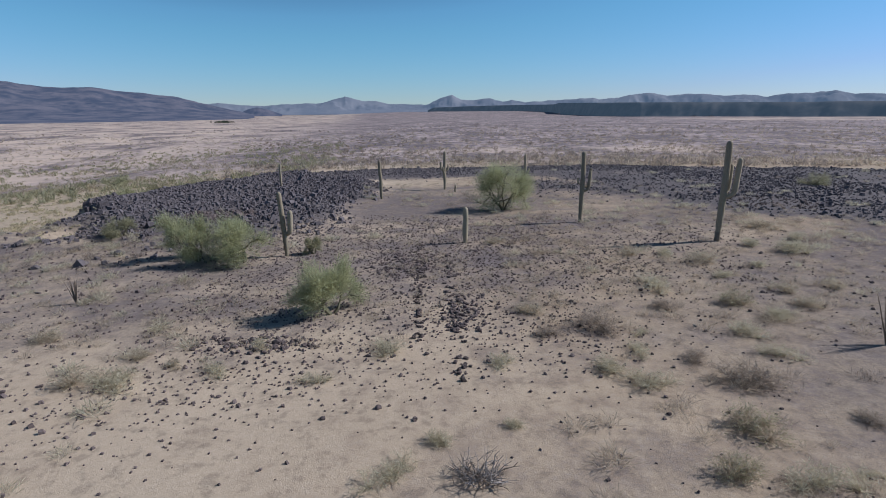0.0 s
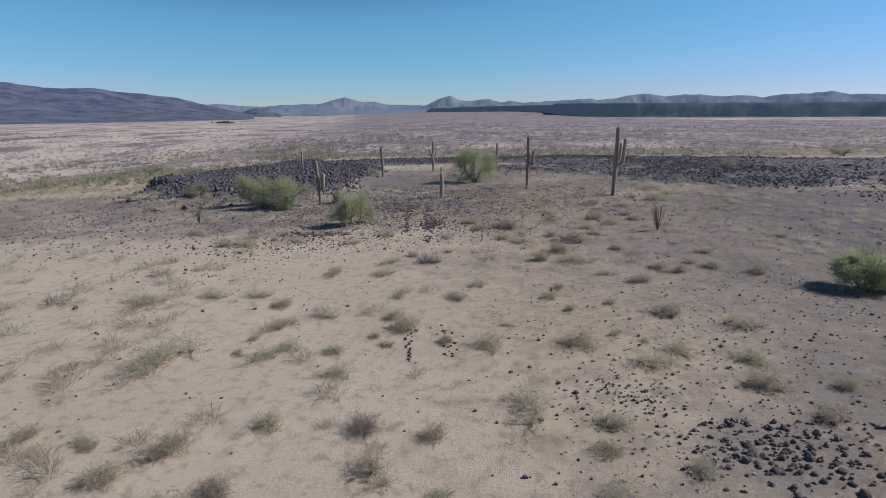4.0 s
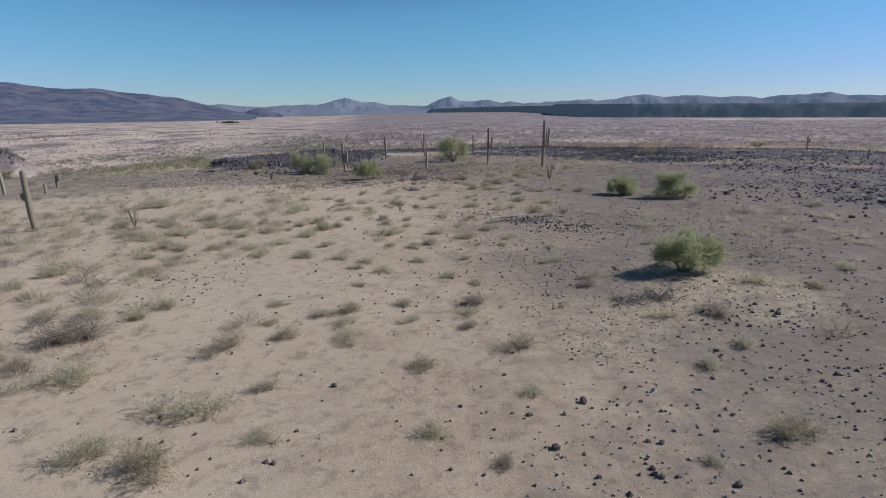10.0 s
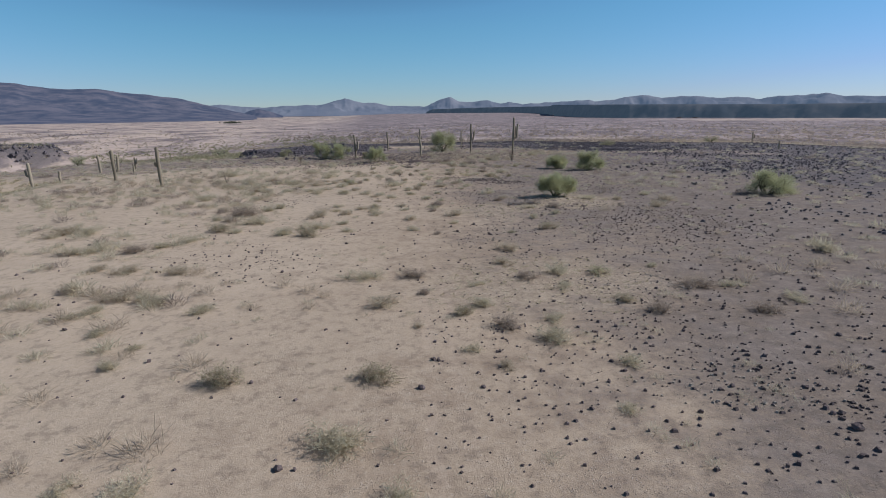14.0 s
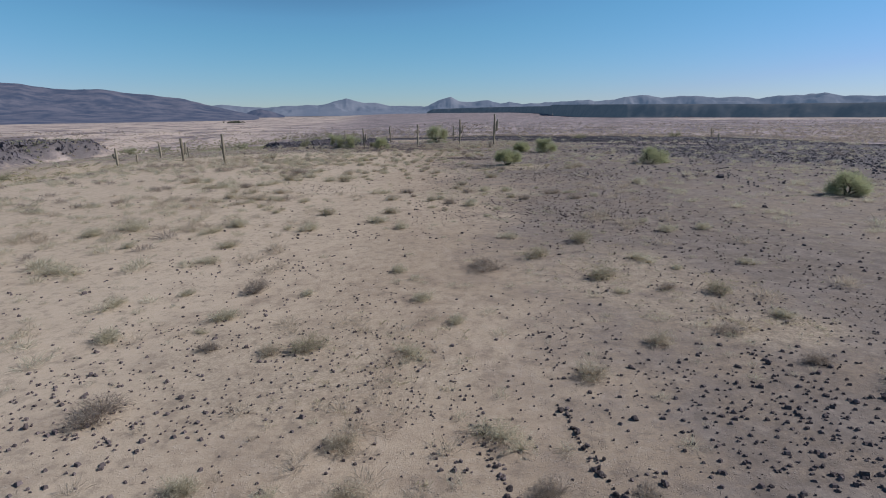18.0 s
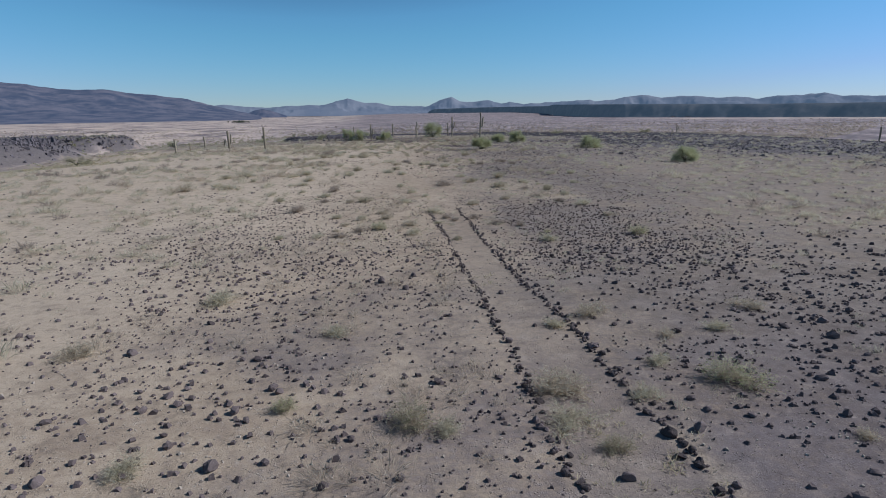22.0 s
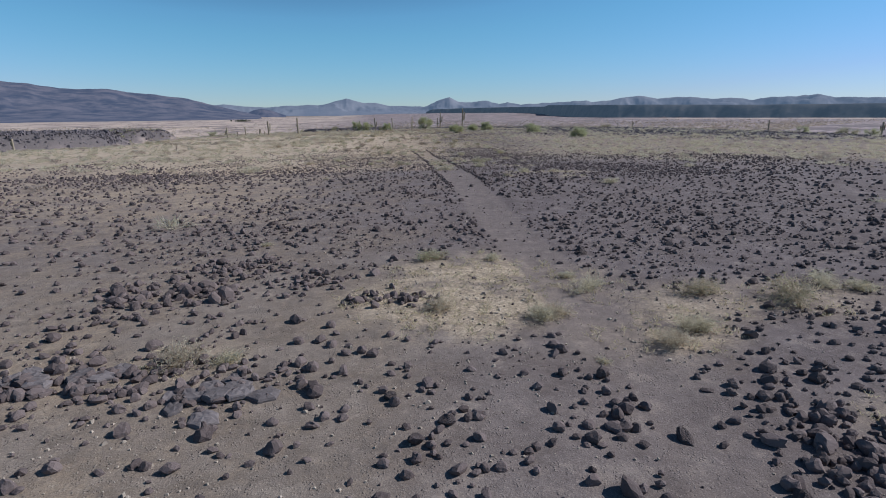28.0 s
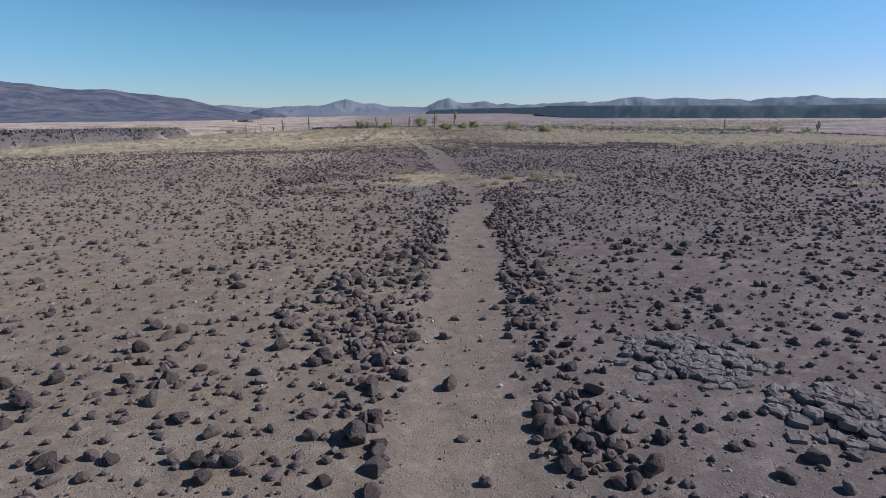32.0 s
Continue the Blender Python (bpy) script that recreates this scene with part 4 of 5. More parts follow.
for head, bx, by, bs in (BANK_WEST, FIELD_EAST):
    for x, y, s in zip(bx, by, bs):
        lay_stone(x, y, s, stone_rng, head, "block")
for x, y, s in zip(*LOOSE_STONES):
    lay_stone(x, y, s, stone_rng, ground)

# the two stone rows that edge the trail
for side in (-1, 1):
    border = thing("stone_border", "row of dark basalt stones set along the trail", "stone row", "stone rows along the trail", float(trail_x(-92)) + side * 0.85, -92)
    y = -68.6 if side > 0 else -69.6

    def row_x(y, loose):
        return trail_x(y) + side * trail_w(y) * 1.05 + stone_rng.normal(0, loose, np.shape(y)) + 0.18 * (vnoise(y, side * 5.0, 3.0, 82) - 0.5)

    while y > -107:
        y -= stone_rng.uniform(0.09, 0.24)
        if vnoise(y, side * 9.0, 1.3, 81) > 0.2:
            lay_stone(float(row_x(y, 0.07)), y, float(np.clip(stone_rng.normal(0.078, 0.03) + 0.0012 * (-70 - y), 0.045, 0.2)), stone_rng, border)
    fy = stone_rng.uniform(-109, -68.6, 480)
    fy = fy[vnoise(fy, np.full(len(fy), side * 9.0), 1.3, 81) > 0.12]
    fx = row_x(fy, 0.075)
    small = new("gravel", bulk_mesh("gravel", *pile(seated(fx, fy, np.clip(0.052 * np.exp(stone_rng.normal(0, 0.35, len(fy))) * (1 + 0.012 * (-70 - fy)), 0.03, 0.12)), CHIPS, stone_rng), STONE))
    small.parent = border
    small.matrix_parent_inverse = border.matrix_basis.inverted()
    small["kind"] = "stuff"
for x0, y0, x1, y1, count in ((-1.1, 34, -0.7, 16.6, 120), (0.45, 31, 0.75, 14.6, 90), (1.5, 1.5, 1.6, -1.2, 24)):
    line = thing("stone_row", "old broken line of dark stones across the flat", "stone row", "", x0, y0)
    for k in range(count):
        t = stone_rng.uniform()
        if vnoise(t * 30, x0 * 7, 2.0, 84) > 0.3:
            lay_stone(x0 + (x1 - x0) * t + stone_rng.normal(0, 0.13), y0 + (y1 - y0) * t, float(stone_rng.uniform(0.1, 0.2) if y0 > 5 else stone_rng.uniform(0.05, 0.11)), stone_rng, line)
row = thing("stone_row", "short row of small dark stones on the sand", "stone row", "", 0.4, 0.2)
for k in range(26):
    lay_stone(0.4 + stone_rng.normal(0, 0.12), 1.6 - 0.12 * k, float(stone_rng.uniform(0.05, 0.11)), stone_rng, row)

# cracked slabs of bare lava, flush with the pavement
def slab_piece(corners, thick, rng):
    """A flat block with a rounded rim and a slightly domed, uneven top."""
    g, n = Geo(), len(corners)
    c = np.mean(corners, 0)
    rings = ((1.0, -0.3), (1.0, 0.45), (0.92, 0.85), (0.55, 1.0))
    for scale, level in rings:
        for q in corners:
            x, y = c + (q - c) * scale
            g.v.append((x, y, thick * level + (0.13 * thick * rng.normal() if scale < 1 else 0)))
    for k in range(len(rings) - 1):
        for i in range(n):
            a, b = k * n + i, k * n + (i + 1) % n
            g.f.append((a, b, b + n, a + n))
    g.v.append((*c, thick * 1.03))
    top = (len(rings) - 1) * n
    for i in range(n):
        g.f.append((top + i, top + (i + 1) % n, len(g.v) - 1))
    return g


def outcrop(cx, cy, rx, ry, cell, seed, label):
    rng = np.random.default_rng(seed)
    head = thing("lava_outcrop", label, "lava outcrop", "", cx, cy)
    cols, rows = int(rx / cell) + 2, int(ry / cell) + 2
    node = {}
    for i in range(-cols * 2, cols * 2 + 1):
        for j in range(-rows * 2, rows * 2 + 1):
            node[i, j] = np.array([(i + 0.5 * (j % 2)) * cell, j * cell * 0.9]) + rng.uniform(-0.5, 0.5, 2) * cell
    for (i, j), p in list(node.items()):
        if (p[0] / rx) ** 2 + (p[1] / ry) ** 2 > 1 + 0.35 * rng.normal():
            continue
        if rng.uniform() < 0.1:
            continue
        odd = j % 2
        ring = [(i + 1, j), (i + odd, j + 1), (i + odd - 1, j + 1), (i - 1, j), (i + odd - 1, j - 1), (i + odd, j - 1)]
        if any(q not in node for q in ring):
            continue
        mids = [(p + node[ring[k]] + node[ring[(k + 1) % 6]]) / 3 for k in range(6)]
        mids = [q for k in range(6) for q in (mids[k], (mids[k] + mids[(k + 1) % 6]) / 2)]
        corners = [q + (p - q) * rng.uniform(0.0, 0.05) + rng.normal(0, 0.009, 2) for q in mids]
        ob = part("slab", slab_piece(np.array(corners), rng.uniform(0.04, 0.075), rng), SLAB, head)
        x, y = cx + p[0], cy + p[1]
        ob.location = (0, 0, float(height(x, y)) - head.location.z - 0.02 + 0.07 * max(0.0, 1 - (p[0] / rx) ** 2 - (p[1] / ry) ** 2))
        ob.rotation_euler = (0, 0, rng.normal(0, 0.01))


outcrop(14.7, -145.4, 1.1, 0.95, 0.21, 5, "grey lava outcrop cracked into rounded slabs")
outcrop(15.9, -147.2, 0.75, 0.8, 0.22, 6, "grey lava outcrop broken into low slabs")
outcrop(6.0, -126.9, 0.7, 0.5, 0.33, 7, "low brown lava outcrop split into slabs")
outcrop(3.2, -126.2, 0.8, 0.5, 0.36, 8, "low brown lava outcrop among loose stones")

# ---- saguaros ----
def ribbed(path, radius, ribs=13, seed=0, foot=0.72):
    """A ribbed cactus stem with a domed tip along a path of points."""
    g, rng = Geo(), np.random.default_rng(seed)
    path = [Vector(p) for p in path]
    fine = []
    for a, b in zip(path[:-1], path[1:]):
        n = max(2, int((b - a).length / 0.22))
        fine += [a.lerp(b, k / n) for k in range(n)]
    fine.append(path[-1])
    length = sum((b - a).length for a, b in zip(fine[:-1], fine[1:]))
    rings, done = [], 0.0
    for k, p in enumerate(fine):
        if k:
            done += (p - fine[k - 1]).length
        t = done / length
        r = radius * (foot + (1 - foot) * min(1, t * 3.5)) * (1 - 0.12 * max(0, t - 0.5)) * (1 + 0.035 * rng.normal())
        rings.append((p, r))
    ahead = (fine[-1] - fine[-2]).normalized()
    for lift, shrink in ((0.35, 0.9), (0.65, 0.68), (0.86, 0.38), (0.95, 0.12)):
        rings.append((fine[-1] + ahead * radius * lift, radius * shrink * 0.94))
    sides = ribs * 2
    for k, (p, r) in enumerate(rings):
        q = (rings[min(k + 1, len(rings) - 1)][0] - rings[max(k - 1, 0)][0]).normalized()
        side = q.cross(Vector((0.2, 1, 0.1))).normalized()
        up = q.cross(side)
        for s in range(sides):
            a = 2 * math.pi * s / sides
            rr = r * (1.0 if s % 2 else 0.8)
            g.v.append(tuple(p + rr * (math.cos(a) * side + math.sin(a) * up)))
    for k in range(len(rings) - 1):
        for s in range(sides):
            a, b = k * sides + s, k * sides + (s + 1) % sides
            g.f.append((a, b, b + sides, a + sides))
    g.f.append(tuple((len(rings) - 1) * sides + s for s in range(sides)))
    return g


def saguaro(x, y, tall, radius, label, arms=(), lean=(0, 0), seed=0, old=0.0):
    """arms: (height on the stem, degrees round from the east, reach, upright length, thickness)."""
    head = thing("saguaro", label, "cactus", "saguaros on the lava flat", x, y, sink=0.05)
    radius = radius * 0.88
    rng = np.random.default_rng(seed)
    bend = [(0, 0, 0)] + [(lean[0] * t + rng.normal(0, 0.02), lean[1] * t + rng.normal(0, 0.02), tall * t) for t in (0.25, 0.5, 0.75, 1.0)]
    part("stem", ribbed(bend, radius, seed=seed), CACTUS, head, "ribbed olive-tan stem", True)
    if old:
        part("corky_base", ribbed([(0, 0, -0.05), (lean[0] * old / tall, lean[1] * old / tall, old)], radius * 0.9, seed=seed + 1, foot=0.92), CACTUS_OLD, head, "brown corky base", True)
    for k, (up, around, reach, length, thick) in enumerate(arms):
        c, s = math.cos(radians(around)), math.sin(radians(around))
        bx, by = lean[0] * up / tall, lean[1] * up / tall
        pts = [(bx + c * radius * 0.5, by + s * radius * 0.5, up)]
        for a in (25, 55, 90):
            pts.append((bx + c * (radius * 0.5 + reach * math.sin(radians(a))), by + s * (radius * 0.5 + reach * math.sin(radians(a))), up + reach * 0.8 * (1 - math.cos(radians(a)))))
        pts.append((pts[-1][0] + c * 0.06 * length, pts[-1][1] + s * 0.06 * length, pts[-1][2] + length))
        part("arm", ribbed(pts, thick, 10, seed + 5 + k, 0.8), CACTUS, head, "upturned arm", True)
    return head


PLAIN_SAG = "slender ribbed saguaro with no arms"
saguaro(10.4, 39.0, 5.0, 0.19, "tall saguaro with two short arms on one side", [(2.35, -10, 0.38, 1.05, 0.12), (2.6, 25, 0.62, 0.75, 0.1), (2.85, 185, 0.25, 0.2, 0.07)], (0.05, 0), 1, 0.5)
saguaro(16.9, 31.9, 5.85, 0.22, "tall old saguaro with heavy upturned arms", [(2.75, -20, 0.5, 1.75, 0.16), (2.95, 35, 0.42, 1.25, 0.13)], (0.12, 0), 2, 0.6)
saguaro(-8.8, 30.6, 3.65, 0.17, "leaning saguaro with one thick arm", [(1.35, -15, 0.33, 1.0, 0.15)], (-0.15, 0), 3)
saguaro(-5.5, 53.0, 3.6, 0.19, "straight ribbed saguaro with no arms", (), (-0.1, 0), 4)
saguaro(1.7, 33.1, 2.15, 0.2, "short stout young saguaro", (), (0.0, 0), 5)
saguaro(0.8, 60.4, 4.1, 0.2, "saguaro with a ring of short stubby arms", [(2.2, 200, 0.35, 0.35, 0.11), (2.1, 140, 0.42, 0.55, 0.11), (2.15, 10, 0.3, 0.25, 0.11), (1.9, 250, 0.35, 0.3, 0.1)], (0, 0), 6)
saguaro(9.7, 60.3, 3.5, 0.18, "saguaro with knobby young arms beside a green tree", [(1.55, 190, 0.3, 0.12, 0.1), (1.55, 0, 0.32, 0.2, 0.1)], (0, 0), 7)
saguaro(-17.5, 61.0, 2.4, 0.16, PLAIN_SAG, (), (0, 0), 8)
saguaro(1.9, 58.0, 0.7, 0.14, "tiny young saguaro beside dry grass", (), (0, 0), 9)
saguaro(-22.6, -5.7, 3.75, 0.2, "leaning saguaro with a swollen scarred side", [(2.05, 180, 0.24, 0.12, 0.12)], (-0.12, 0.0), 10, 0.3)
saguaro(-31.9, 2.7, 3.35, 0.22, "saguaro with one close upturned arm", [(1.2, 20, 0.3, 1.3, 0.14)], (-0.1, 0), 11, 0.4)
saguaro(-42.7, 17.8, 2.3, 0.2, "weathered saguaro at the edge of the wash", (), (-0.08, 0), 12)
saguaro(-42.7, 4.5, 2.7, 0.2, "saguaro with a bent short arm", [(1.3, 190, 0.3, 0.4, 0.12)], (-0.12, 0), 13)
saguaro(-41.0, 6.9, 1.3, 0.15, "small young saguaro on stony ground", (), (0, 0), 14)
saguaro(-37.1, 16.1, 1.15, 0.14, "small young saguaro on stony ground", (), (0, 0), 15)
saguaro(-40.5, 22.8, 1.7, 0.15, "small forked saguaro beside the wash", [(0.9, 0, 0.25, 0.5, 0.11)], (0, 0), 16)
saguaro(85.5, 82, 2.7, 0.22, "far saguaro among black lava blocks", [(1.3, 0, 0.35, 0.6, 0.14)], (0, 0), 17)
saguaro(97, 12, 2.9, 0.2, PLAIN_SAG, (), (0, 0), 18)
saguaro(112.5, -6.5, 3.3, 0.24, "far saguaro with two raised arms", [(1.5, 10, 0.4, 0.9, 0.15), (1.5, 190, 0.4, 0.7, 0.15)], (0, 0), 19)
saguaro(66, 39.5, 1.5, 0.16, PLAIN_SAG, (), (0, 0), 20)
saguaro(-63, -39, 2.3, 0.18, "lone saguaro west of the trail", [(1.2, 160, 0.3, 0.4, 0.12)], (0, 0), 21)


# ---- green desert trees ----
def tree_parts(seed, wide, tall, lean=0.0, trunks=3, sprays=430, slivers=19, bare=0.03):
    """Limbs and crown of a bushy palo verde; the crown is thousands of fine green twigs in uneven tufts."""
    rng = np.random.default_rng(seed)
    wood, crown, tips = Geo(), Geo(), []

    def grow(p, way, length, r, depth):
        pts, q = [p], p.copy()
        for _ in range(3):
            way = (way + Vector(rng.normal(0, 0.22, 3))).normalized()
            q = q + way * length / 3
            pts.append(q.copy())
        wood.tube(pts, [r, r * 0.85, r * 0.7, r * 0.55], 5 if depth < 2 else 3)
        if depth >= 2:
            tips.extend(pts[1:])
            if depth >= 3:
                return
        for _ in range(3 if depth else 4):
            grow(pts[int(rng.integers(2, 4))], (way + Vector(rng.normal(0, 0.75, 3)) + Vector((0, 0, 0.12))).normalized(), length * rng.uniform(0.55, 0.8), r * 0.55, depth + 1)

    for k in range(trunks):
        a = 2 * math.pi * (k + rng.uniform(0, 0.6)) / trunks
        grow(Vector((0.08 * math.cos(a), 0.08 * math.sin(a), -0.05)), Vector((0.75 * math.cos(a) + lean, 0.75 * math.sin(a), 0.95)).normalized(), tall * 0.42, 0.05 + 0.012 * tall, 0)
    tips = np.array([tuple(p) for p in tips])
    # fit the limbs into the crown's size
    span = np.ptp(tips, axis=0)
    scale = np.array([wide / span[0], wide * 0.9 / span[1], tall * 0.93 / tips[:, 2].max()])
    wood.v = [(p[0] * scale[0], p[1] * scale[1], p[2] * scale[2]) for p in wood.v]
    tips = tips * scale
    for k in rng.integers(0, len(tips), sprays):
        c = tips[k] + rng.normal(0, 0.07, 3) * wide * 0.5
        out = Vector(c - np.array([0, 0, tall * 0.35])).normalized()
        for _ in range(slivers):
            p = Vector(c) + Vector(rng.normal(0, 0.05 * wide, 3))
            if p.z < bare * tall + 0.03:
                continue
            crown.blade(p, p + (out * 0.6 + Vector(rng.normal(0, 0.7, 3)) + Vector((0, 0, 0.25))) * rng.uniform(0.08, 0.22), rng.uniform(0.011, 0.022), rng)
    return wood, crown


def tree(x, y, wide, tall, label, seed, lean=0.0, leaf=None, sprays=430, trunks=3, bare=0.03, name="palo_verde", group="green palo verdes"):
    head = thing(name, label, "desert tree", group, x, y)
    wood, crown = tree_parts(seed, wide, tall, lean, trunks, sprays, 24, bare)
    part("trunk", wood, BARK, head, "dark branching trunk")
    part("crown", crown, leaf or LEAF, head, "fine green twigs")
    return head


tree(-13.5, 29.6, 2.9, 2.75, "bushy green palo verde growing beside another", 41, sprays=520)
tree(-10.9, 29.3, 3.5, 2.55, "broad green palo verde beside a leaning saguaro", 42, sprays=620)
tree(-4.3, 20.6, 2.7, 2.2, "pale green palo verde with a sparse feathery crown", 43, sprays=560)
tree(5.5, 45.2, 4.8, 4.0, "large green palo verde among saguaros", 44, sprays=1250, trunks=5, bare=0.0)
tree(-21.7, 36.5, 2.0, 1.15, "low green bush below the lava bank", 45, leaf=SAGE, sprays=200)
tree(18.3, 4.5, 2.4, 1.6, "green palo verde with a ragged crown", 46, sprays=600, trunks=5)
tree(21.4, 2.3, 2.9, 2.2, "dark green palo verde standing on gravel", 47, sprays=700, trunks=5)
tree(13.2, -18.4, 2.6, 1.6, "bright green palo verde leaning over its shade", 48, 0.45, sprays=760, trunks=5, bare=0.2)
tree(29.0, -19.0, 2.9, 1.85, "round green palo verde on dark gravel", 49, sprays=560, trunks=5)
tree(32.5, -43.5, 2.5, 1.6, "round green palo verde near the lava field", 50, sprays=480, trunks=5)
tree(-7.3, 31.0, 0.9, 0.9, "small yellow-green bush behind a saguaro", 51, leaf=SAGE, sprays=110)
tree(40.7, 58, 3.6, 0.95, "low yellow-green bush among lava blocks", 52, leaf=SAGE, sprays=200)
tree(-56, 94, 4.0, 2.2, "dark green tree in the wash", 53, sprays=240)
tree(-38, 74, 2.6, 2.2, "green tree at the edge of the wash", 54, leaf=SAGE, sprays=200)
tree(-40, 70, 3.6, 1.9, "green bush in the dry wash", 55, sprays=200)
tree(-34, 78, 4.0, 2.1, "green bush in the dry wash", 56, leaf=SAGE, sprays=200)
tree(-58, 48, 4.6, 1.9, "green bush in yellow grass", 57, leaf=SAGE, sprays=220)
tree(-62, 43, 3.2, 1.5, "green bush in yellow grass", 58, sprays=180)
tree(-59, 0.5, 4.4, 1.8, "green bush below the lava tongue", 59, leaf=SAGE, sprays=220)
tree(-72, -40, 3.4, 1.6, "yellow-green bush on the flat", 60, leaf=SAGE, sprays=160)
tree(90, -12, 2.6, 1.4, "green bush on the far lava", 61, sprays=160)
tree(87, -30, 4.0, 1.3, "low green bush on the far lava", 62, leaf=SAGE, sprays=160)
tree(106, -12, 3.4, 1.7, "green bush beside a far saguaro", 63, sprays=180)
tree(76, 84, 4.4, 1.3, "low green bush among far lava blocks", 64, leaf=SAGE, sprays=160)


# ---- ocotillos and dead wood ----
def ocotillo(x, y, tall, wands, label, seed):
    head = thing("ocotillo", label, "desert shrub", "ocotillos", x, y)
    rng = np.random.default_rng(seed)
    for _ in range(wands):
        g, a, tilt = Geo(), rng.uniform(0, 2 * math.pi), rng.uniform(0.12, 0.5)
        pts = [(0.5 * t * tall * tilt * 1.5 * math.cos(a) + rng.normal(0, 0.012), 0.5 * t * tall * tilt * 1.5 * math.sin(a) + rng.normal(0, 0.012), t * tall * rng.uniform(0.97, 1.03)) for t in (0, 0.3, 0.6, 0.85, 1.0)]
        g.tube(pts, [0.022, 0.02, 0.017, 0.013, 0.006], 5)
        part("wand", g, TWIG_DARK, head)
    return head


ocotillo(14.7, 16.4, 1.6, 15, "many-wanded dark ocotillo on open sand", 1)
ocotillo(-16.2, -5.8, 1.25, 9, "thin ocotillo on pale sand", 2)
ocotillo(14.6, -13.7, 0.65, 5, "short dry ocotillo on gravel", 3)
ocotillo(-15.9, 22.7, 1.1, 12, "grey ocotillo among dark stones", 4)
ocotillo(-24.8, -61.6, 0.95, 7, "small ocotillo on stony sand", 5)


def deadwood(x, y, wide, tall, count, label, seed, spread=(1.0, 0.6)):
    head = thing("dead_bush", label, "dead bush", "", x, y)
    rng = np.random.default_rng(seed)
    for k in range(count):
        g, a = Geo(), rng.uniform(0, 2 * math.pi)
        base = Vector((rng.normal(0, wide * 0.16), rng.normal(0, wide * 0.1), -0.03))
        way = Vector((math.cos(a) * spread[0], math.sin(a) * spread[1], rng.uniform(0.1, 0.9))).normalized()
        pts, q = [base], base.copy()
        for _ in range(4):
            way = (way + Vector(rng.normal(0, 0.3, 3)) - Vector((0, 0, 0.05))).normalized()
            q = q + way * rng.uniform(0.5, 1.0) * wide * 0.17
            q.z = max(0.0, min(q.z, tall))
            pts.append(q.copy())
        r = rng.uniform(0.007, 0.019)
        g.tube(pts, [r, r * 0.85, r * 0.7, r * 0.5, r * 0.25], 4)
        for _ in range(5):
            p = pts[int(rng.integers(1, 4))]
            t = p + Vector(rng.normal(0, 0.16, 3)) * wide * 0.6
            t.z = max(t.z, 0.01)
            g.tube([p, p.lerp(t, 0.5) + Vector(rng.normal(0, 0.02, 3)), t], [r * 0.5, r * 0.35, r * 0.15], 3)
        part("branch", g, DEAD if k % 3 else TWIG_DARK, head)
    return head


deadwood(0.85, 10.1, 1.35, 0.62, 60, "fallen grey dead bush with tangled branches", 11)
deadwood(9.5, -22.0, 1.3, 0.42, 34, "collapsed grey dead branches on straw", 12)
deadwood(10.9, -21.7, 1.5, 0.38, 40, "heap of dark dead branches beside a green tree", 13)
deadwood(17.2, -17.5, 1.6, 0.2, 8, "pale dead branches lying on gravel", 14)

# ---- low desert shrubs ----
def shrub_parts(seed, twigs, tall, wood, leaf, leaves, droop=0.0):
    """Twigs and small leaves of a low shrub one metre across."""
    rng = np.random.default_rng(seed)
    a, b = Geo(), Geo()
    lobes = [Vector((rng.normal(0, 0.16), rng.normal(0, 0.13), 0)) for _ in range(4)]
    for _ in range(twigs):
        root = lobes[int(rng.integers(4))]
        turn, rise = rng.uniform(0, 2 * math.pi), rng.uniform(0.05, 1.0)
        reach = 0.42 * rng.uniform(0.35, 1.0) * math.sqrt(max(0.0, 1.05 - rise * rise * 0.6))
        tip = root + Vector((math.cos(turn) * reach, math.sin(turn) * reach, tall * rise * rng.uniform(0.6, 1.05) + 0.02))
        mid = root.lerp(tip, 0.5) + Vector((0, 0, tall * 0.12)) + Vector(rng.normal(0, 0.03, 3))
        a.chip(root, mid, 0.014, rng)
        a.blade(mid, tip, 0.008, rng)
        for _ in range(3):
            t = root.lerp(mid, rng.uniform(0.5, 1)) if rng.uniform() < 0.3 else mid.lerp(tip, rng.uniform(0, 0.8))
            e = t + Vector(rng.normal(0, 0.075, 3)) + Vector((0, 0, 0.03))
            e.z = max(e.z, 0.01)
            a.chip(t, e, 0.008, rng)
        for _ in range(leaves):
            t = mid.lerp(tip, rng.uniform(0.1, 1.1)) + Vector(rng.normal(0, 0.03, 3))
            t.z = max(t.z, 0.01)
            b.chip(t, t + Vector(rng.normal(0, 0.028, 3)), rng.uniform(0.008, 0.016), rng)
    return a.mesh("branchwork", wood), (b.mesh("foliage", leaf) if b.f else None)


KINDS = {
    "d": ("dry_shrub", "low tan-grey dry shrub with bare wiry twigs", [shrub_parts(k, 190, 0.42, TWIG if k % 3 == 1 else TWIG_TAN, TWIG_TAN, 5) for k in range(6)]),
    "k": ("dark_shrub", "low dark grey-brown shrub with dense twigs", [shrub_parts(20 + k, 250, 0.48, TWIG_DARK, TWIG, 4) for k in range(4)]),
    "g": ("olive_shrub", "low olive-green shrub with dry twigs", [shrub_parts(40 + k, 210, 0.52, TWIG, SAGE, 7) for k in range(4)]),
    "G": ("green_shrub", "leafy green shrub on bare ground", [shrub_parts(60 + k, 220, 0.58, TWIG, LEAF, 9) for k in range(3)]),
}
shrub_rng = np.random.default_rng(5)


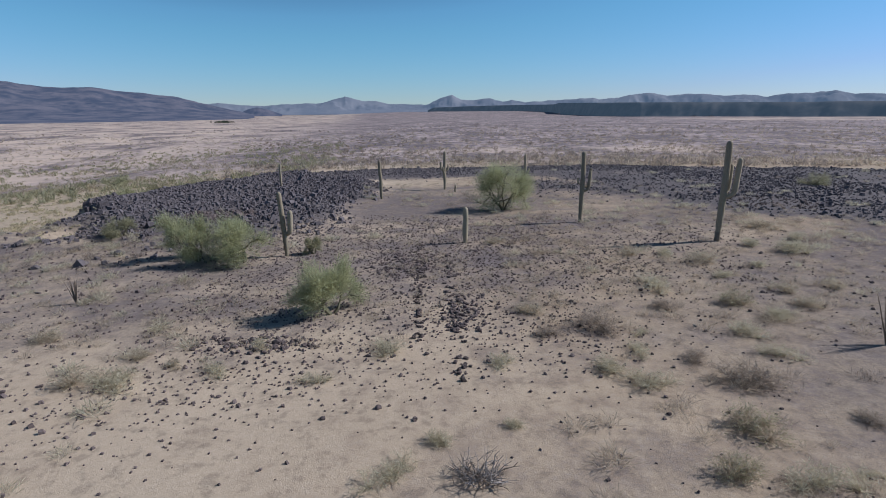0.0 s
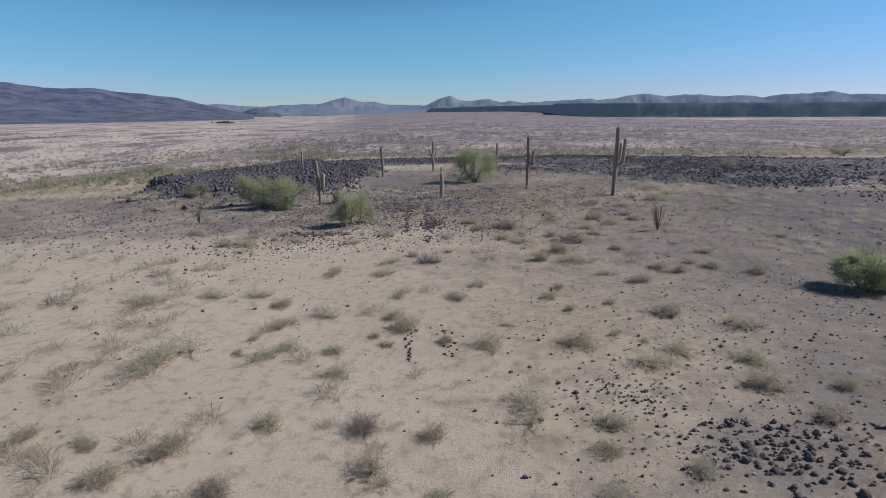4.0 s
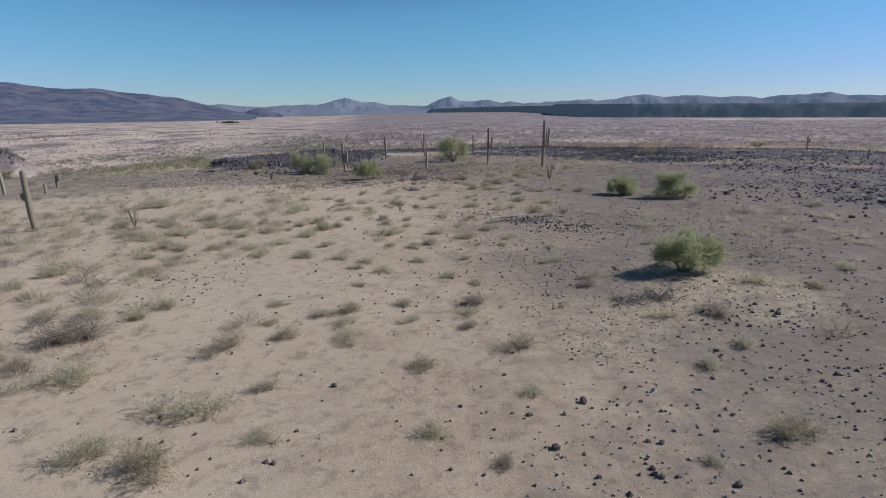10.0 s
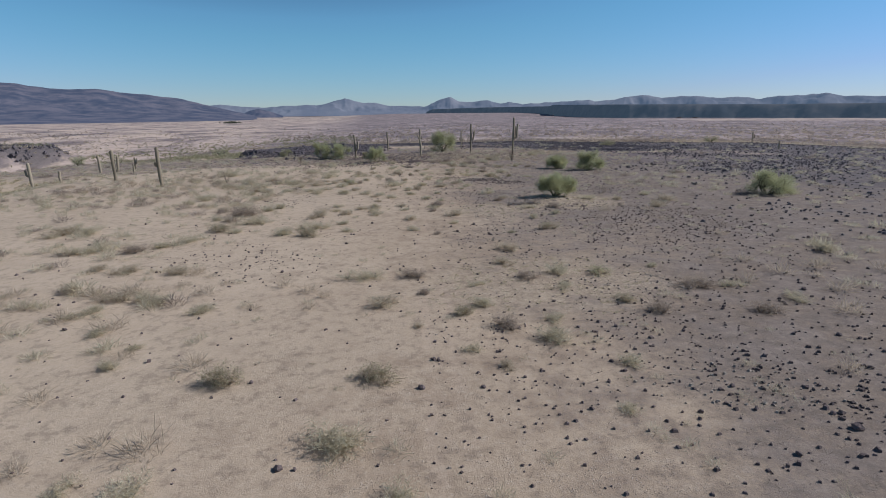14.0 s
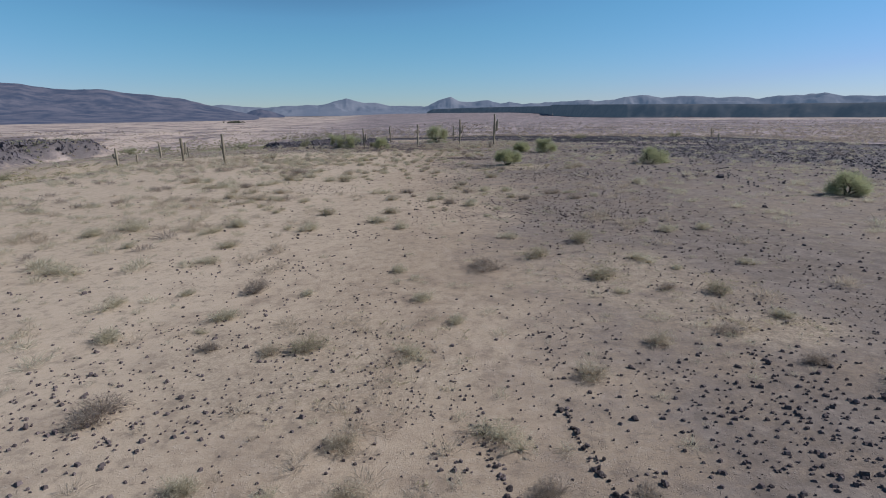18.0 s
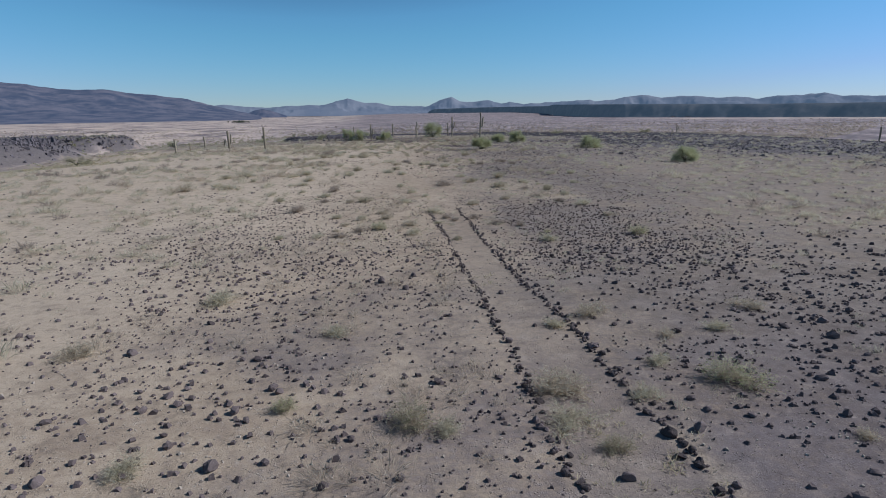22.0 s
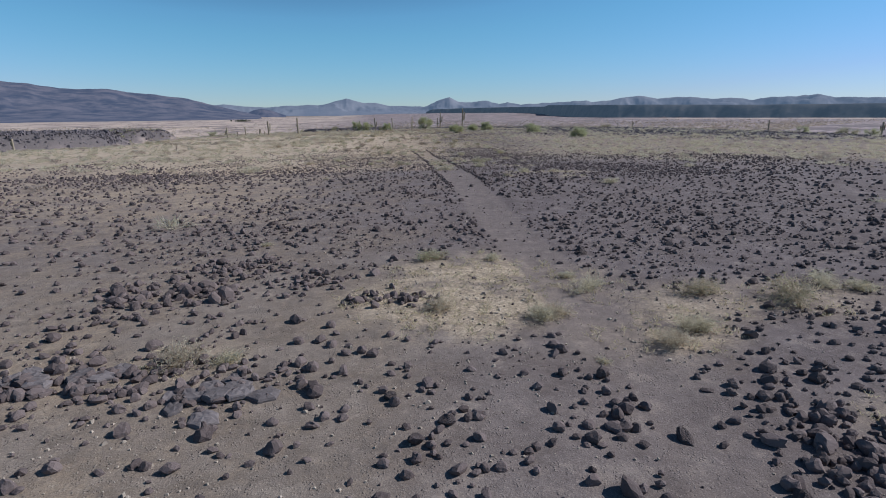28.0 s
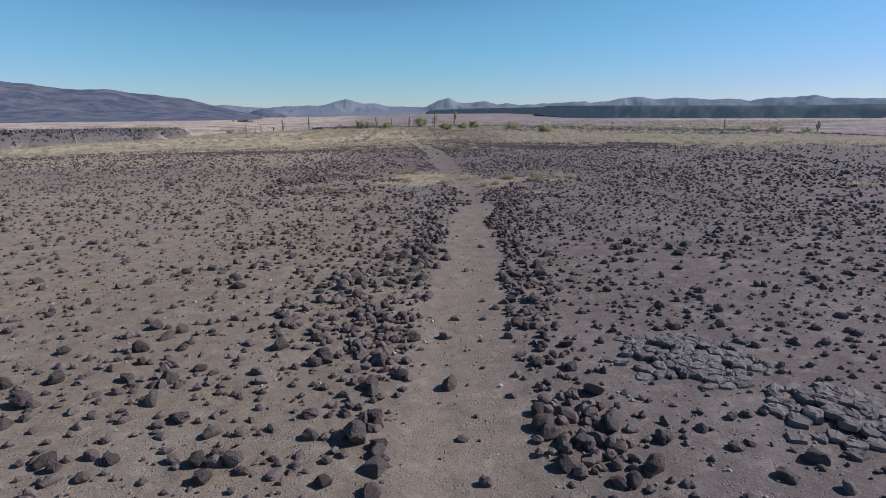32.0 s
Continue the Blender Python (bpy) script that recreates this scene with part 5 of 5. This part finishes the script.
def shrub(kind, x, y, wide, tall=1.0):
    name, label, forms = KINDS[kind]
    twigs, leaves = forms[int(shrub_rng.integers(len(forms)))]
    head = thing(name, label, "shrub", name.replace("_", " ") + "s on the flat", x, y, None, shrub_rng.uniform(0, 360))
    head.scale = (wide * 1.25, wide * shrub_rng.uniform(1.0, 1.25), wide * 0.84 * tall * shrub_rng.uniform(0.85, 1.15))
    part("branchwork", twigs, None, head)
    if leaves:
        part("foliage", leaves, None, head)


DRY_A = [(21.7, 35.3, 1.9), (3.6, 32.7, 1.4), (21.6, 31.6, 1.4), (18.2, 30.4, 1.3), (10.5, 29.1, 1.3), (12.6, 28.9, 1.2), (19.7, 28.7, 2.2), (13.7, 27.3, 1.8), (16.1, 26.2, 1.1), (13.4, 24.4, 1.1), (9.9, 23.2, 1.8), (17.3, 22.4, 1), (14.8, 22.2, 1.2), (3.7, 20.3, 1.3), (14.6, 20.2, 1.3), (12.8, 19, 1.3), (-14.3, 18.5, 1.2), (7.2, 17.8, 0.6), (10.7, 17.6, 1.2), (-6.3, 17.4, 0.8), (-10, 16.8, 0.9), (-1.7, 16.8, 1.1), (6.6, 16.3, 0.9), (-8.5, 16, 0.7), (10.9, 15.9, 1.1), (1.9, 15.7, 0.9), (-6.9, 15.6, 0.9), (5.1, 15.2, 1.2), (-10.9, 15, 1.2), (-9.8, 14.8, 1.5), (-3.7, 14.7, 0.8), (6, 14.1, 1.3)]
DRY_B = [(20.9, 13.9, 0.8), (1.8, 12.1, 0.6), (-0.1, 11.5, 0.8), (14.8, 10.7, 0.9), (-1, 10.2, 1.1), (9.1, 9.9, 0.5), (7.9, 9.7, 1.3), (13.2, 8.8, 0.8), (-3.6, 8.3, 1), (-1.2, 8.1, 1), (14, 7.9, 1.2), (11.5, 7.8, 1.2), (8.8, 7.3, 0.8), (3, 6.1, 0.9), (-8, 5.3, 1), (-6.1, 5.2, 0.9), (-0.3, 5, 0.9), (-10.3, 4.9, 1), (2, 4.5, 1), (5.7, 4.3, 1), (-4.8, 4, 1), (7.8, 3.4, 0.7), (-19.1, 3, 2.5), (-2.8, 2.6, 0.7), (-0.3, 2.3, 1), (-4.1, 1.8, 1), (3.6, 1.4, 0.5), (0.2, 1.2, 1.2), (11.4, 0.8, 1.2), (-4.8, 0.7, 0.5), (-0.8, 0.6, 0.5), (7, 0.4, 0.5)]
DRY_C = [(-0.4, -0.1, 0.5), (-3.5, -0.2, 0.9), (7.7, -0.2, 0.4), (2.8, -0.3, 1.1), (5.6, -0.4, 1.4), (-1.9, -0.5, 0.8), (-4.9, -0.5, 0.5), (-4.1, -0.8, 0.9), (-7.2, -0.9, 1.8), (8.4, -1, 1), (10.3, -1.8, 1.1), (7.4, -1.9, 1.1), (-1.6, -2, 0.9), (-20.7, -2.5, 1.2), (-12.5, -3.6, 1.4), (3.6, -4.2, 1.2), (13.3, -4.5, 0.8), (-2.7, -4.6, 0.9), (10.4, -4.8, 0.9), (5.2, -4.9, 0.9), (-10.5, -5, 1.1), (-8.3, -5, 0.9), (-6.6, -5.2, 0.7), (1.1, -5.2, 0.8), (-14.2, -5.2, 1.7), (-17.2, -5.6, 1.4), (4.8, -5.9, 0.8), (-11, -6.1, 1), (-5.5, -6.4, 1), (-9.4, -6.5, 1.4), (-0.1, -6.5, 1), (6.5, -6.6, 0.8)]
DRY_D = [(1.2, -7.3, 0.7), (4.4, -7.4, 0.8), (-5.9, -7.7, 0.6), (-7.1, -8, 1.2), (6.5, -8.3, 0.7), (-12.3, -8.7, 1.5), (-15, -8.7, 1.4), (5.9, -8.9, 1), (15.1, -9, 1.2), (-8.2, -9.2, 0.9), (-13.6, -9.4, 1.4), (0.4, -9.5, 1.5), (-4.3, -9.6, 1.2), (3, -9.6, 1.1), (4.6, -10.7, 1.4), (6.9, -11.1, 0.9), (-5.4, -11.6, 0.9), (-11.5, -12, 1.3), (-2.7, -12.1, 0.9), (2.7, -12.3, 1.1), (-8.6, -12.3, 1), (-10.2, -12.4, 1), (-6.6, -12.4, 1), (0.6, -12.6, 0.7), (6.3, -12.8, 0.6), (1.9, -13, 1), (13.8, -13.3, 0.8), (8.6, -13.6, 0.6), (-5.8, -13.8, 1.2), (-11.2, -14, 1), (-3.3, -14.4, 1.3), (-9.7, -14.4, 0.9)]
DRY_E = [(-1.5, -14.9, 0.9), (4.3, -15.6, 0.7), (-0.2, -15.7, 0.8), (2.2, -15.8, 0.9), (8.4, -16.4, 1), (-9.8, -16.7, 1), (-0.6, -16.7, 0.7), (-13.9, -16.9, 1.4), (0.7, -17.4, 0.9), (3.5, -18.4, 0.9), (-14.3, -18.5, 1), (20, -18.6, 1), (9.2, -19, 0.9), (-0.1, -19.3, 0.6), (4.6, -19.4, 0.7), (15.3, -20.1, 1), (17.2, -20.7, 0.9), (-2.7, -21.4, 0.7), (-6.6, -21.4, 1.1), (20.5, -21.5, 1.6), (1.9, -21.7, 0.8), (-9, -22.2, 1.3), (-10.4, -22.2, 1.1), (7.3, -22.3, 0.4), (-7.2, -22.5, 0.9), (-0.8, -22.6, 0.8), (4.1, -22.7, 0.7), (-2.4, -23.2, 0.7), (2.2, -23.3, 0.6), (-0, -23.4, 0.8), (10.4, -23.5, 0.8), (18.9, -23.9, 1.4)]
DRY_F = [(-1.6, -24.4, 0.9), (0.2, -24.7, 1), (-3.3, -25.2, 1.3), (5.3, -25.5, 1.1), (-9.5, -25.6, 0.9), (11.7, -25.8, 0.8), (-8.5, -26.1, 1.1), (2.6, -26.6, 0.9), (-6.6, -26.9, 1.5), (10.1, -26.9, 0.8), (-1.3, -27.6, 0.8), (5.3, -28.1, 0.6), (-15.5, -28.8, 1.5), (-2.7, -28.8, 1.5), (-16.9, -29.2, 1.8), (-6.9, -29.5, 0.9), (2.9, -29.7, 0.7), (-0.7, -29.8, 0.7), (-4, -30.2, 1.2), (8.3, -30.9, 0.5), (-8.5, -31.8, 1.3), (-9.4, -32.8, 1), (-12.3, -32.9, 1.3), (-13.2, -33.8, 1.2), (7.5, -34.6, 1.2), (21.3, -36.1, 1.3), (-10.2, -36.8, 0.9), (7.1, -37.1, 0.9), (-8.8, -37.2, 1.1), (-6.4, -37.4, 1.1), (13, -38, 0.6), (9, -38.5, 1)]
DRY_G = [(1.4, -38.8, 1.2), (-9.5, -39.7, 0.9), (5.7, -39.8, 0.6), (9, -40.3, 0.7), (14.8, -40.6, 0.7), (-7.2, -40.8, 1.1), (-6.1, -40.9, 1), (-5.4, -41.2, 0.9), (2.5, -41.8, 1), (-7.2, -41.9, 0.8), (-3.5, -42.1, 1), (5.8, -42.1, 0.8), (16, -42.3, 0.8), (-7.7, -42.5, 0.6), (7.8, -43.5, 0.7), (-5.9, -43.9, 0.7), (3.7, -43.9, 0.4), (-4.2, -45, 0.5), (7.6, -45.1, 1.1), (5.2, -45.6, 0.5), (-4.3, -46.2, 0.7), (9.1, -46.6, 0.7), (6, -46.7, 0.5), (8.3, -48.8, 0.4), (2.2, -49.9, 1.3), (-5.2, -50.2, 1.3), (-10.5, -50.6, 1.5), (-2.3, -51.2, 0.7), (16.1, -51.4, 0.7), (3.6, -51.6, 1), (-1, -51.6, 1.2), (-5.8, -51.7, 1)]
DRY_H = [(-11.8, -52, 1.2), (18.3, -53.2, 1.1), (16.5, -53.5, 1.1), (8.8, -54.2, 0.9), (-8.6, -54.6, 0.8), (-4, -54.9, 1), (-3.8, -57.3, 0.9), (-9.1, -58.3, 1.4), (13.5, -58.4, 0.9), (4, -59.2, 0.8), (17.1, -59.2, 0.7), (-12.4, -59.5, 1.6), (14.3, -59.7, 0.6), (-2.9, -61.3, 0.7), (1.2, -61.7, 0.6), (11.4, -62.2, 0.5), (-4.7, -62.3, 0.9), (5, -62.3, 0.8), (-0.8, -63.7, 1), (6, -64.3, 0.7), (15.2, -64.4, 0.8), (-1.1, -64.7, 0.4), (-3.4, -65, 1), (1.3, -66.1, 0.7), (11.1, -66.1, 0.9), (4.9, -66.3, 0.8), (8.9, -67.7, 0.9), (15.4, -68.6, 1), (6.7, -69.8, 0.9), (3.7, -70.1, 0.8), (1.4, -71.2, 0.7), (4.1, -71.5, 0.8)]
DRY_I = [(2.8, -71.7, 0.7), (15.9, -72.1, 0.7), (6.8, -72.8, 0.5), (2.1, -73.2, 0.6), (5.5, -73.3, 0.9), (1.9, -74.5, 0.4), (5.7, -75.4, 0.8), (1.2, -75.6, 0.6), (-0.5, -75.8, 0.6), (11.6, -77.1, 1), (0.4, -85, 1.2), (15.1, -86.5, 0.8), (10.9, -86.8, 0.9), (9.7, -87.5, 0.7), (4.4, -87.9, 0.7), (13.5, -88.1, 0.7), (12.2, -88.4, 0.5), (-1.4, -88.8, 1), (11.4, -89.9, 0.6), (9.2, -90.9, 1.3), (10.6, -91.3, 0.6), (9, -92.1, 0.9), (7, -92.4, 0.6), (13.5, -92.8, 0.4), (2.2, -93.2, 0.7), (12.2, -95.9, 1), (9.8, -97.6, 1.1), (14.5, -101, 0.9), (16.2, -101.5, 0.7), (3.1, -103.9, 0.4), (17.7, -107.4, 1), (4.1, -118.3, 0.4)]
DRY_J = [(10.6, -120.2, 0.5), (12.2, -121.7, 0.5), (18.2, -123, 0.7), (9.2, -123.7, 0.8), (11.5, -124.1, 0.7), (13.8, -124.9, 0.8), (11.8, -126, 0.3), (5.0, -125.8, 0.9), (5.7, -125.8, 0.6), (12.6, -122.6, 0.8), (11.2, -124.3, 0.8), (13.2, -125.4, 0.8), (17.6, -122.6, 0.8)]
for row_ in (DRY_A, DRY_B, DRY_C, DRY_D, DRY_E, DRY_F, DRY_G, DRY_H, DRY_I, DRY_J,):
    for x, y, wide in row_:
        shrub("d", x, y, wide)
DARK_A = [(8.8, 20.4, 1), (5.6, 18.5, 1.7), (3.9, 18.1, 1), (8, 15.8, 0.9), (8.9, 14.1, 1.8), (10.7, 11.9, 0.8), (15.3, 6.8, 1.1), (9.9, 6.1, 0.9), (9.5, 2.1, 1.1), (-0.5, -4.8, 0.9), (-3.1, -7, 0.8), (8.7, -20.1, 0.7), (4.3, -21.8, 0.9), (12, -23.2, 1), (4, -24, 0.6), (-8.3, -24.5, 1.8), (4.3, -30.8, 0.5), (-10.3, -33.6, 1.2), (3.2, -38.7, 1), (7.8, -39.1, 0.8), (3.8, -40.7, 0.5), (13.5, -40.7, 1.1), (11.4, -43, 0.8), (14.6, -43.3, 0.9), (6.3, -44, 1), (7.4, -59.1, 1.2), (-0.5, -61.3, 1), (13, -62, 0.6), (13.1, -65.5, 0.6), (-0.4, -65.8, 0.6), (14.3, -67.3, 0.7), (-1.5, -68.8, 1.2)]
DARK_B = [(7.2, -71.4, 0.6), (8.8, -71.8, 0.7), (7.7, -72, 0.5), (9.9, -73.3, 0.7), (10.9, -73.9, 0.6), (3, -74.6, 0.6), (2.3, -75.6, 0.7)]
for row_ in (DARK_A, DARK_B,):
    for x, y, wide in row_:
        shrub("k", x, y, wide)
OLIVE_A = [(11.8, 20.7, 1.4), (7.6, 11.8, 1.4), (6.4, 9.8, 1.1), (12.2, 7.4, 0.8), (6.2, 5.4, 0.7), (6, 2.8, 0.5), (1.4, 0.1, 0.6), (9.6, -3.3, 1), (11.7, -3.6, 0.7), (-4.7, -5.5, 0.9), (-0, -22.1, 0.9), (-7.9, -29.1, 1.2), (10.3, -30.1, 1), (-2.7, -30.7, 1.2), (10.6, -42, 0.7), (5, -42.8, 0.8), (-1, -47, 1.1), (2.7, -47.1, 1), (11.9, -55.3, 1.2), (9.5, -57.6, 1.1), (11.2, -60.6, 1.1), (14.6, -62.4, 0.9), (2.1, -66, 1), (7.7, -76.3, 0.5), (6.3, -92.2, 0.9), (9.5, -92.9, 0.6), (13, -103.9, 0.4), (16.4, -123.5, 1.15), (14.8, -123.0, 0.8)]
for row_ in (OLIVE_A,):
    for x, y, wide in row_:
        shrub("g", x, y, wide)
GREEN_A = [(-3.9, -8, 1.2), (10.6, -38.7, 0.8), (4, -74.1, 0.8), (11.9, -75.7, 0.4), (15.7, -76.4, 1.0), (12.4, -90.9, 1), (4.1, -91.6, 0.5), (9, -120.2, 0.7)]
for row_ in (GREEN_A,):
    for x, y, wide in row_:
        shrub("G", x, y, wide)


# ---- joined growth, too far or too thick to count ----
def clumps(name, label, x, y, size, tall, material, rng, blades=16, category="scrub", width=0.06):
    """Low tufts of slivers, joined in one mesh."""
    n = len(x)
    z = height(x, y)
    turn, out = rng.uniform(0, 2 * np.pi, (n, blades)), rng.uniform(0.1, 0.55, (n, blades))
    rise = rng.uniform(0.45, 1.0, (n, blades)) * tall * np.sqrt(np.clip(1.15 - (out / 0.55) ** 2, 0, 1))
    root = np.stack([out * np.cos(turn) * 0.55, out * np.sin(turn) * 0.55, 0 * out], -1) + rng.normal(0, 0.09, (n, blades, 3)) * (1, 1, 0)
    tip = np.stack([out * np.cos(turn) * 1.05, out * np.sin(turn) * 1.05, rise], -1) + rng.normal(0, 0.15, (n, blades, 3)) * (1, 1, 0.5)
    side = rng.normal(0, 1, (n, blades, 3))
    side = side / np.linalg.norm(side, axis=-1, keepdims=True) * width
    mid = (root + tip) / 2 + np.array([0, 0, 0.12 * tall])
    quad = np.stack([root, mid + side, tip, mid - side], 2) * size[:, None, None, None]
    quad[..., 2] = np.maximum(quad[..., 2], 0.0)
    quad = quad + np.stack([x, y, z], -1)[:, None, None, :]
    faces = np.arange(n * blades * 4).reshape(-1, 4)
    ob = new(name, bulk_mesh(name, quad.reshape(-1, 3), faces, material))
    return tagged(ob, label, category, kind="stuff")


far_rng = np.random.default_rng(90)


def shrub_rule(x, y):
    """Where low shrubs stand on the flat besides the single ones."""
    reach = np.abs(x - 5 - 0.06 * (-y))
    open_ground = (1 - bank_west(x, y)) * (1 - bank_tongue(x, y)) * (1 - 0.85 * lava_east(x, y)) * (1 - wash(x, y))
    return (0.09 + 0.1 * step(-55, -40, y) * step(25, 10, y) * (x < 0)) * step(11, 18, reach) * open_ground * step(0.3, 0.55, fbm(x, y, 8, 91)) * (0.25 + step(-104, -88, y)) + 0.10 * step(18, 32, y) * step(64, 50, y) * open_ground * step(0.35, 0.6, fbm(x, y, 5, 92))


wx, wy = scatter(-75, 95, -130, 78, 0.2, far_rng, shrub_rule)
clumps("scrub", "scattered dry tan shrubs on the flat", wx, wy, far_rng.uniform(0.6, 1.3, len(wx)), 0.42, TWIG_TAN, far_rng, 90, width=0.011)
wx, wy = scatter(-75, 95, -130, 78, 0.1, far_rng, lambda x, y: 0.4 * shrub_rule(x, y))
clumps("scrub", "scattered dark shrubs on the flat", wx, wy, far_rng.uniform(0.6, 1.3, len(wx)), 0.42, TWIG_DARK, far_rng, 90, width=0.011)


wx, wy = scatter(-16, 24, -84, 16, 0.3, far_rng, lambda x, y: 0.3 * step(0.42, 0.62, fbm(x, y, 6, 98)) * step(12, -4, y + 0.4 * x))
clumps("scrub", "small dry tufts on the sand", wx, wy, far_rng.uniform(0.25, 0.6, len(wx)), 0.4, TWIG_TAN, far_rng, 90, width=0.007)
wx, wy = scatter(-34, 22, -66, 10, 0.4, far_rng, lambda x, y: 0.4 * np.clip(blob(x, y, -17, -4, 17, 11, 0.4, 0, 0.4, 6) + 0.5 * blob(x, y, 2, -48, 26, 20, 0.5, 0, 0.5, 8) * step(5, 9, np.abs(x - 6)), 0, 1) * step(0.3, 0.5, fbm(x, y, 4, 103)))
clumps("scrub", "low grey-tan shrubs crowded on pale sand", wx, wy, far_rng.uniform(0.6, 1.25, len(wx)), 0.38, TWIG, far_rng, 110, width=0.008)


wx, wy = scatter(-60, 72, -92, 25, 0.8, far_rng, lambda x, y: (0.32 + 0.2 * (y < -40)) * step(10, 17, np.abs(x - 5 - 0.06 * (-y))) * step(0.3, 0.55, fbm(x, y, 7, 99)) * step(-92, -76, y) * (1 - 0.7 * lava_east(x, y)) * (1 - bank_west(x, y)))
clumps("grass", "dry tan bunch grass on the flat", wx, wy, far_rng.uniform(0.45, 0.95, len(wx)), 0.36, TWIG_TAN, far_rng, 84, "grass", 0.009)
wx, wy = scatter(-14, 24, -92, -40, 0.9, far_rng, lambda x, y: 0.9 * step(0.4, 0.62, fbm(x, y, 5, 100)) * step(-40, -52, y) * (1 - np.exp(-((x - trail_x(y)) / 0.8) ** 2)))
clumps("grass", "thin dry grass between the stones", wx, wy, far_rng.uniform(0.16, 0.4, len(wx)), 0.5, TWIG_TAN, far_rng, 40, "grass", 0.009)


wx, wy = scatter(-64, 34, 8, 66, 1.6, far_rng, lambda x, y: (0.9 * step(16, 24, y) * (x > -26) + 1.1 * stony_west(x, y)) * step(0.3, 0.55, fbm(x, y, 4, 102)) * (1 - bank_west(x, y)) * (1 - 0.9 * lava_east(x, y)))
clumps("scrub", "low mauve-grey growth between the saguaros", wx, wy, far_rng.uniform(0.3, 0.8, len(wx)), 0.4, TWIG, far_rng, 40, width=0.012)


wx, wy = scatter(3, 30, 8, 44, 0.7, far_rng, lambda x, y: 0.7 * step(0.36, 0.55, fbm(x, y, 3.5, 104)) * (1 - 0.9 * lava_east(x, y)))
clumps("scrub", "small dry mauve-grey shrubs on stony sand", wx, wy, far_rng.uniform(0.45, 1.05, len(wx)), 0.36, TWIG, far_rng, 80, width=0.008)
wx, wy = scatter(3, 30, 8, 44, 0.3, far_rng, lambda x, y: 0.3 * step(0.4, 0.6, fbm(x, y, 4, 105)) * (1 - 0.9 * lava_east(x, y)))
clumps("scrub", "small dark twiggy shrubs on stony sand", wx, wy, far_rng.uniform(0.4, 0.9, len(wx)), 0.36, TWIG_DARK, far_rng, 80, width=0.008)
wx, wy = scatter(-12, 9, -108, -64, 0.9, far_rng, lambda x, y: 0.9 * step(0.42, 0.62, fbm(x, y, 3.5, 106)) * step(-100, -94, y) * (x < trail_x(y) - 1.4))
clumps("scrub", "thin grey-tan tufts among the stones", wx, wy, far_rng.uniform(0.35, 0.9, len(wx)), 0.36, TWIG, far_rng, 70, width=0.007)


def wedge(near_y, far_y, n, rng):
    """Places in the widening view ahead, thinning with distance."""
    y = near_y * (far_y / near_y) ** rng.uniform(0, 1, n)
    return rng.uniform(-0.95, 0.95, n) * (y + 60), y


wx, wy = wedge(84, 600, 7500, far_rng)
keep = fbm(wx, wy, 26, 93) + 0.25 * (fbm(wx, wy, 8, 94) - 0.5) > 0.46
keep &= ~((wx < -40) & (fbm(wx, wy, 60, 95) < 0.56))
clumps("scrub", "dark creosote scrub covering the plain", wx[keep], wy[keep], far_rng.uniform(0.9, 2.2, keep.sum()), 0.5, TWIG_DARK, far_rng, 16)
wx, wy = wedge(84, 400, 4000, far_rng)
clumps("scrub", "dry grey-tan scrub on the plain", wx, wy, far_rng.uniform(0.8, 1.8, len(wx)), 0.55, TWIG, far_rng, 12)
wx, wy = wedge(84, 330, 7000, far_rng)
keep = (bank_west(wx, wy) < 0.2) & (fbm(wx, wy, 14, 101) > 0.42)
clumps("scrub", "low mauve-grey bursage on the plain", wx[keep], wy[keep], far_rng.uniform(0.7, 1.6, keep.sum()), 0.45, TWIG, far_rng, 10)
wx, wy = wedge(70, 260, 9000, far_rng)
keep = (wx < -22) & (wx > -130) & (wash(wx, wy) + 0.5 * (fbm(wx, wy, 20, 96) > 0.5) > 0.4) & (bank_west(wx, wy) < 0.2)
clumps("scrub", "olive-green scrub along the wash", wx[keep], wy[keep], far_rng.uniform(0.7, 1.9, keep.sum()), 0.6, SAGE, far_rng, 16)
wx, wy = scatter(-85, -18, -40, 110, 1.2, far_rng, lambda x, y: 1.2 * wash(x, y) * step(0.3, 0.6, fbm(x, y, 6, 97)))
clumps("grass", "yellow dry grass in the wash", wx, wy, far_rng.uniform(0.4, 1.0, len(wx)), 0.4, STRAW, far_rng, 16, "grass")
wx, wy = scatter(2, 19, -129, 9, 14, far_rng, lambda x, y: 14 * np.clip(straw_zone(x, y), 0, 1) ** 1.3 * (0.5 + 0.5 * (y < -92)) * (np.abs(x - 9) < 8.5))
clumps("grass", "pale straw and dry stalks beside the trail", wx, wy, far_rng.uniform(0.12, 0.34, len(wx)), 0.35, STRAW, far_rng, 14, "grass", 0.03)
wx = far_rng.uniform(612, 724, 160)
clumps("trees", "line of dark trees at the foot of the mesa", wx, far_rng.uniform(1180, 1260, 160), far_rng.uniform(5, 9, 160), 0.8, FAR_LEAF, far_rng, 14, "trees")
wx = far_rng.normal(-404, 7, 60)
clumps("trees", "clump of dark trees on the far plain", wx, far_rng.normal(1060, 10, 60), far_rng.uniform(3.5, 6.5, 60), 0.9, FAR_LEAF, far_rng, 16, "trees")
